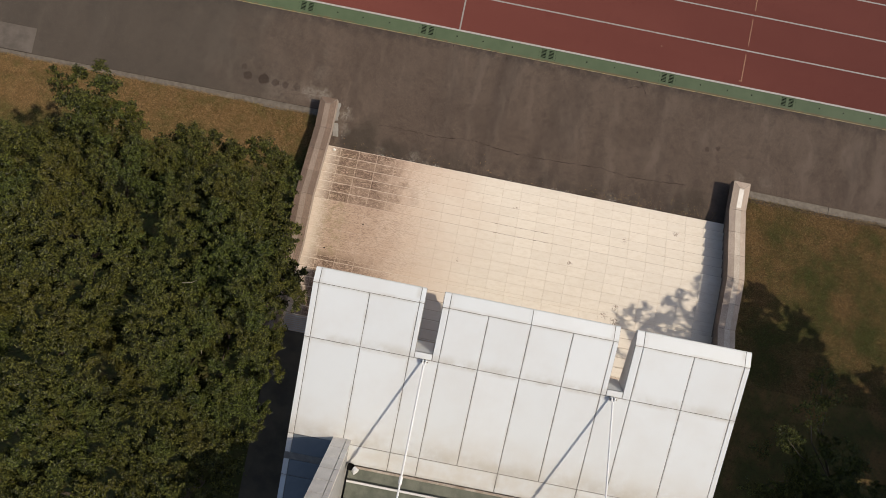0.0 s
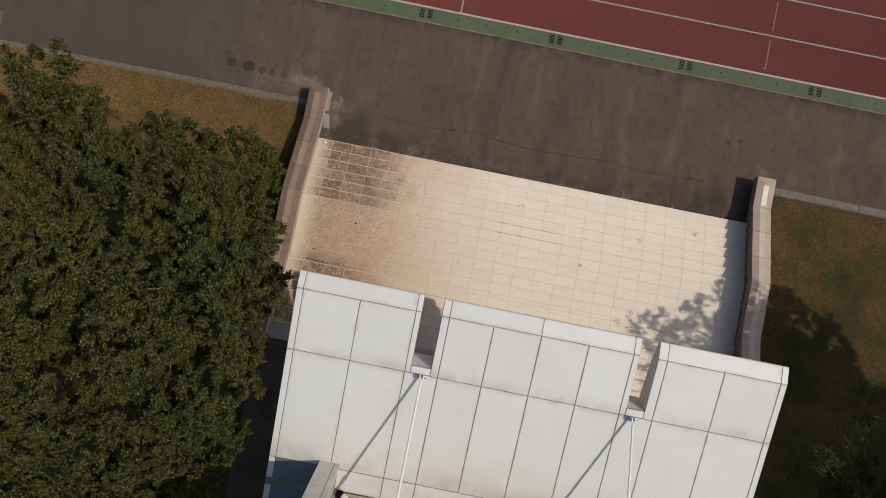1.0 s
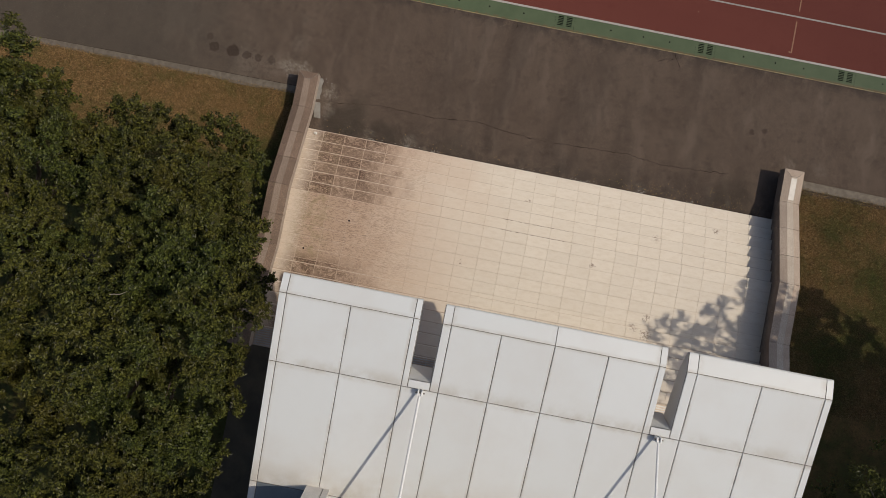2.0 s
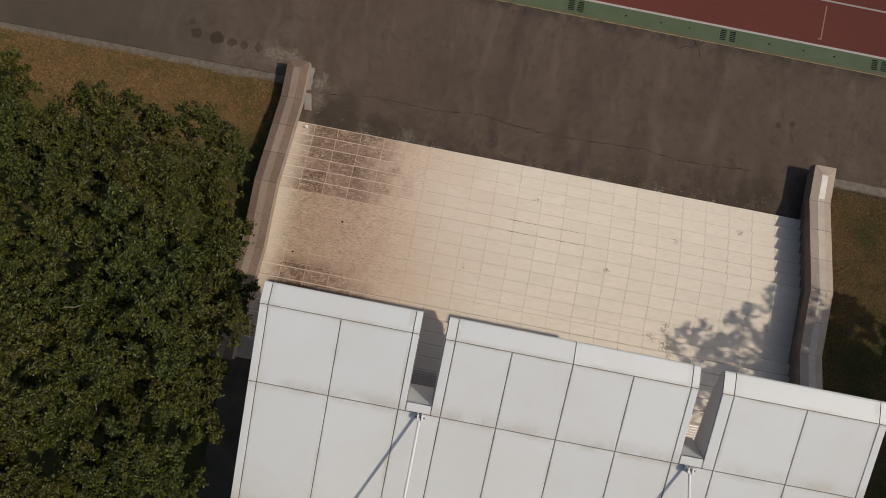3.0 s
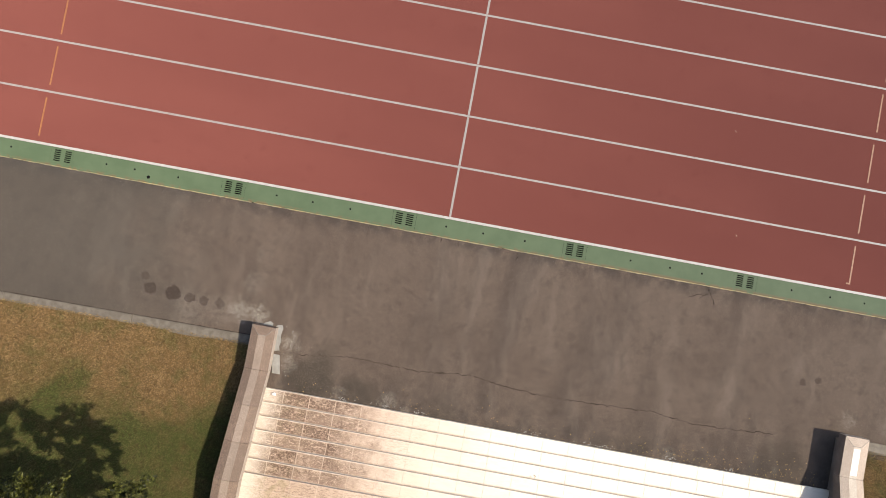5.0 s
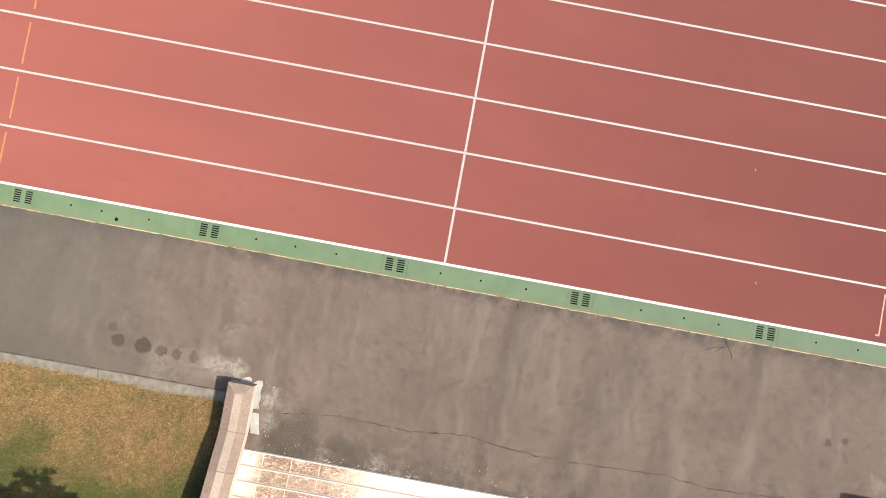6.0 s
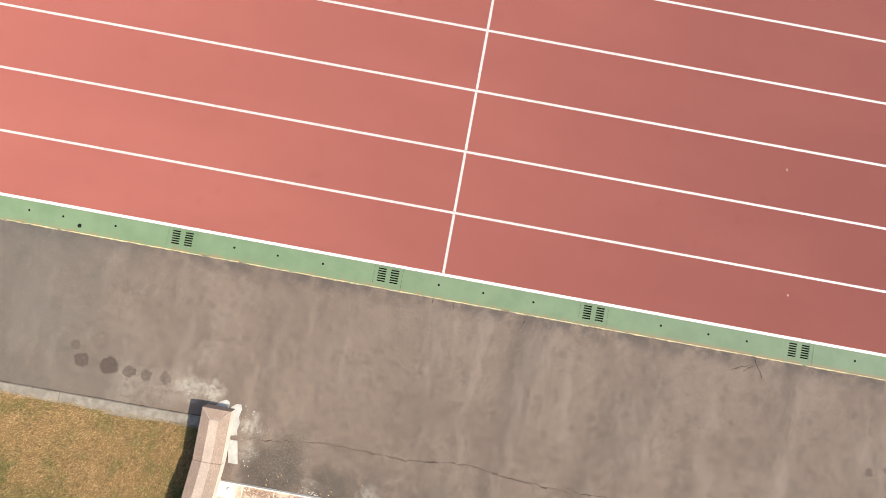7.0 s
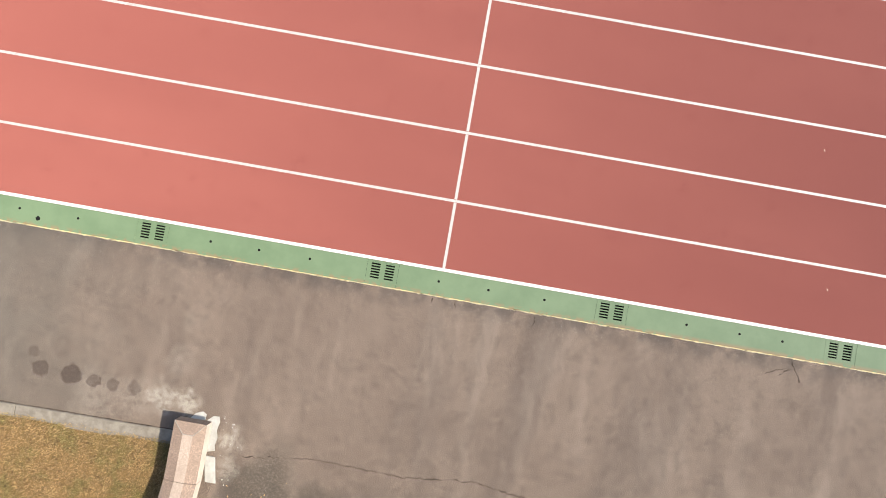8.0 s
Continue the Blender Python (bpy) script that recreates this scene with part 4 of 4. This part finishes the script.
big = tree("tree", (-4.6, -8.9, 1.0), 7.5, [(-4.1, -7.6, 5.5, 1.1, 1.25, 1.2), (-3.45, -9.4, 6.3, 1.1, 1.2, 1.4), (-4.9, -8.4, 6.1, 1.5, 1.4, 1.6), (-5.2, -10.2, 6.6, 1.5, 1.4, 1.5), (-3.75, -11.2, 5.9, 1.15, 1.2, 1.3), (-4.3, -6.5, 4.8, 0.95, 0.85, 0.9), (-3.9, -7.9, 4.5, 0.95, 0.95, 0.9), (-3.6, -8.8, 5.0, 0.95, 1.0, 1.0), (-3.55, -10.5, 5.6, 1.0, 0.9, 1.0), (-5.6, -6.8, 5.0, 1.2, 1.1, 1.1), (-3.75, -12.6, 5.9, 1.1, 1.0, 1.1), (-5.0, -12.8, 5.8, 1.3, 1.3, 1.4)], 235000, LEAF, 0.063, "broad leafy tree with dense olive-green crown on the bank", 1)
dead_twigs(big, [(-4.55, -9.35, 7.6, 20, 0.34), (-4.1, -10.6, 7.1, 300, 0.3)])
yellow = tree("tree", (-8.2, -9.2, 1.0), 7.8, [(-7.0, -7.6, 5.6, 1.5, 1.3, 1.4), (-7.2, -9.6, 6.8, 1.6, 1.5, 1.6), (-8.9, -8.3, 6.2, 1.6, 1.5, 1.5), (-9.2, -10.6, 6.6, 1.6, 1.6, 1.5), (-7.3, -11.8, 6.5, 1.5, 1.4, 1.5), (-7.95, -5.75, 6.4, 0.75, 0.8, 0.8), (-7.9, -6.0, 5.2, 0.75, 0.7, 0.8), (-7.15, -6.5, 5.2, 0.6, 0.55, 0.7), (-8.8, -6.9, 5.4, 0.8, 0.7, 0.9), (-10.8, -8.0, 5.3, 1.3, 1.1, 1.2), (-8.0, -13.6, 6.2, 1.6, 1.4, 1.4)], 265000, LEAF, 0.063, "broad leafy tree with a yellowish-green crown by the turf", 2)
dead_twigs(yellow, [(-6.6, -12.9, 7.4, 120, 0.34), (-7.6, -12.2, 7.65, 35, 0.45)])
tree("tree", (-12.2, -10.4, 1.2), 7.4, [(-11.0, -9.4, 6.0, 1.5, 1.5, 1.5), (-12.2, -11.6, 6.2, 1.7, 1.6, 1.5), (-13.4, -9.2, 5.8, 1.6, 1.5, 1.4), (-10.8, -12.6, 6.0, 1.5, 1.5, 1.5), (-13.0, -7.0, 5.0, 1.3, 1.2, 1.2)], 90000, LEAF, 0.07, "leafy tree at the far end of the bank", 3)
tree("tree", (-5.0, -15.6, 1.3), 7.0, [(-4.3, -14.6, 5.6, 1.4, 1.3, 1.4), (-6.2, -15.2, 6.0, 1.6, 1.5, 1.5), (-4.6, -17.0, 5.8, 1.5, 1.4, 1.4), (-8.6, -16.2, 6.0, 1.7, 1.5, 1.5), (-11.0, -15.2, 6.0, 1.7, 1.5, 1.5)], 90000, LEAF, 0.07, "leafy tree beside the building", 4)
# across the stairs: low shrubs and small trees in the shade of tall ones
tree("small_tree", (12.9, -11.6, 1.3), 3.6, [(11.1, -8.75, 4.8, 0.22, 0.22, 0.3), (11.35, -9.2, 4.8, 0.26, 0.28, 0.35), (10.95, -9.75, 4.8, 0.34, 0.24, 0.35), (10.45, -10.45, 4.8, 0.3, 0.22, 0.3), (12.4, -11.2, 3.4, 1.0, 0.9, 0.6), (13.4, -12.0, 3.2, 1.0, 0.9, 0.7), (11.4, -11.9, 3.0, 0.9, 0.9, 0.7), (12.2, -12.8, 3.1, 0.9, 0.9, 0.7)], 26000, LEAF, 0.062, "small deep-green tree in heavy shade beside the canopy", 5, -0.4)
# crowns out of view, placed and thickened for the shade they cast
tree("tall_tree", (17.2, -11.2, 1.3), 12.0, [(15.9, -9.5, 8.8, 1.2, 1.0, 1.2), (16.8, -10.6, 8.6, 1.8, 1.5, 1.8), (16.6, -12.8, 8.8, 1.9, 1.7, 1.9), (13.5, -12.9, 8.4, 1.3, 1.3, 1.3), (13.6, -15.2, 8.4, 1.4, 1.4, 1.4), (17.5, -10.2, 9.6, 2.0, 1.8, 1.9), (17.8, -12.4, 10.0, 2.1, 1.9, 2.0), (16.4, -15.0, 9.0, 2.0, 1.8, 1.9), (19.6, -11.4, 9.4, 2.0, 2.0, 1.9)], 60000, LEAF_DARK, 0.17, "tall dense tree that shades the bank", 6, -9)
tree("tall_tree", (20.6, -16.4, 1.3), 12.0, [(18.6, -15.2, 9.0, 2.1, 1.9, 1.9), (20.4, -17.0, 9.8, 2.2, 2.0, 2.0), (17.4, -18.0, 9.0, 2.1, 1.9, 1.9), (21.6, -13.6, 9.0, 2.1, 2.0, 1.9), (15.4, -17.8, 8.6, 2.0, 1.8, 1.8), (15.0, -21.0, 8.6, 2.0, 1.8, 1.8)], 40000, LEAF_DARK, 0.17, "tall dense tree behind the bank", 7, -9)
tree("tall_tree", (19.9, -11.6, 1.3), 11.5, [(16.9, -7.45, 8.6, 1.5, 1.3, 1.3), (17.6, -8.4, 8.4, 1.3, 1.1, 1.2), (16.2, -8.5, 8.6, 1.2, 1.1, 1.2), (18.7, -8.4, 9.0, 1.0, 0.8, 1.0), (18.1, -9.1, 9.0, 1.3, 1.2, 1.6), (19.8, -9.9, 9.2, 1.6, 1.5, 1.6), (21.4, -9.3, 8.8, 1.5, 1.5, 1.5), (20.6, -11.0, 9.2, 1.8, 1.7, 1.6), (22.8, -10.2, 8.8, 1.7, 1.8, 1.6)], 125000, LEAF_DARK, 0.15, "tall dense tree at the head of the turf bank", 8, -9)
tree("slender_tree", (16.6, -9.4, 1.1), 10.5, [(12.95, -7.95, 8.6, 0.42, 0.3, 0.4), (13.7, -7.55, 8.5, 0.5, 0.42, 0.5), (14.5, -7.25, 8.6, 0.5, 0.42, 0.5), (13.7, -8.35, 8.7, 0.7, 0.4, 0.6), (14.6, -8.0, 8.8, 0.7, 0.5, 0.6), (14.0, -9.0, 8.8, 1.3, 0.7, 0.8), (15.15, -6.5, 8.7, 0.36, 0.4, 0.4), (15.5, -7.4, 8.8, 0.5, 0.5, 0.5)], 3300, LEAF_DARK, 0.12, "slender tree with sparse sprays of leaves", 9, -9)

# faded red paint along one step of the upper flight
for x0, x1 in ((2.30, 3.10), (3.40, 4.15)):
    y = Y_UP - 5 * TREAD
    part("paint_streak", ribbon([(x0, y - 0.03), ((x0 + x1) / 2, y - 0.045), (x1, y - 0.04)], 0.045, 1.3035, 0.006, 50), RED_PAINT, stairs, "faded red paint streak")

# dry leaf crumbs swept to the foot of the stairs
r = np.random.default_rng(12)
spots = np.stack([np.where(r.random(260) < 0.55, r.uniform(5.2, 9.5, 260), r.uniform(-3.2, 9.5, 260)), Y_LOW + 0.03 + r.gamma(1.5, 0.11, 260)], 1)
turns, longs = r.uniform(0, math.pi, 260), r.uniform(0.008, 0.024, 260)
verts, faces = [], []
for (x, y), a, q in zip(spots, turns, longs):
    u, v = Vector((math.cos(a), math.sin(a), 0)) * q, Vector((-math.sin(a), math.cos(a), 0)) * q * 0.5
    p = Vector((x, y, 0.006))
    faces.append([len(verts) + i for i in range(4)])
    verts += [p - u, p - v + Vector((0, 0, 0.006)), p + u, p + v]
tagged(raw("leaf_litter", verts, faces, BLADE), "dry straw-coloured leaf crumbs at the foot of the stairs", "leaf litter", kind="stuff")

# mortar crumbled from the lowest step
r = np.random.default_rng(21)
verts, faces = [], []
for cx, wide in ((-1.75, 0.16), (-0.62, 0.2), (0.1, 0.08), (2.74, 0.12), (4.1, 0.16), (4.46, 0.1), (6.04, 0.08), (7.4, 0.08)):
    for k in range(16):
        p = Vector((r.normal(cx, wide), Y_LOW + 0.02 + abs(r.normal(0, 0.035)), 0.004))
        q = r.uniform(0.006, 0.02)
        ring = [p + Vector((math.cos(a), math.sin(a), 0)) * q * r.uniform(0.6, 1.2) for a in np.linspace(0, 2 * math.pi, 6)[:-1]]
        start = len(verts)
        verts += ring + [p + Vector((0, 0, 0.6 * q))]
        faces += [[start + i, start + (i + 1) % 5, start + 5] for i in range(5)]
tagged(raw("mortar_crumbs", verts, faces, PLASTER), "pale mortar crumbs at the foot of the stairs", "rubble", kind="stuff")

# curled dry leaves blown onto the track
for x, y, turn in ((6.69, 0.81, 2.0), (6.27, 3.23, 1.9)):
    leaf = raw("dry_leaf", [(-0.045, 0, 0.004), (-0.015, 0.011, 0.016), (0.02, 0.012, 0.014), (0.05, 0.002, 0.005), (0.018, -0.012, 0.012), (-0.018, -0.01, 0.014), (0.0, 0.0, 0.006)], [[6, 0, 5], [6, 5, 4], [6, 4, 3], [6, 3, 2], [6, 2, 1], [6, 1, 0]], MORTAR)
    leaf.matrix_world = pose(x, y, 0, 0, 0, math.degrees(turn)) @ Matrix.Scale(0.65, 4)
    tagged(leaf, "small curled pale dry leaf lying on the track", "leaf", "leaves on the track")

# two open joints in the lower flight
for y, z in ((Y_LOW - 5 * TREAD, 0.6), (Y_MID, 0.7)):
    part("open_joint", ribbon([(2.2, y - 0.004), (3.1, y - 0.006), (4.15, y - 0.004)], 0.0065, z + 0.0015, 0.002, 40), CRACK_AND_SHADE, stairs)

# ---- stair tiles ----
for front, back, z in ROWS_UP + ROWS_LAND + ROWS_HIGH:
    for a, b in zip(JOINTS, JOINTS[1:]):
        piece = new("tile", tile(b - a - 0.0038, front - back - 0.003))
        piece.location = ((a + b) / 2, (front + back) / 2 + 0.001, z + rng.uniform(-0.0012, 0.0012))
        hang(piece, stairs)
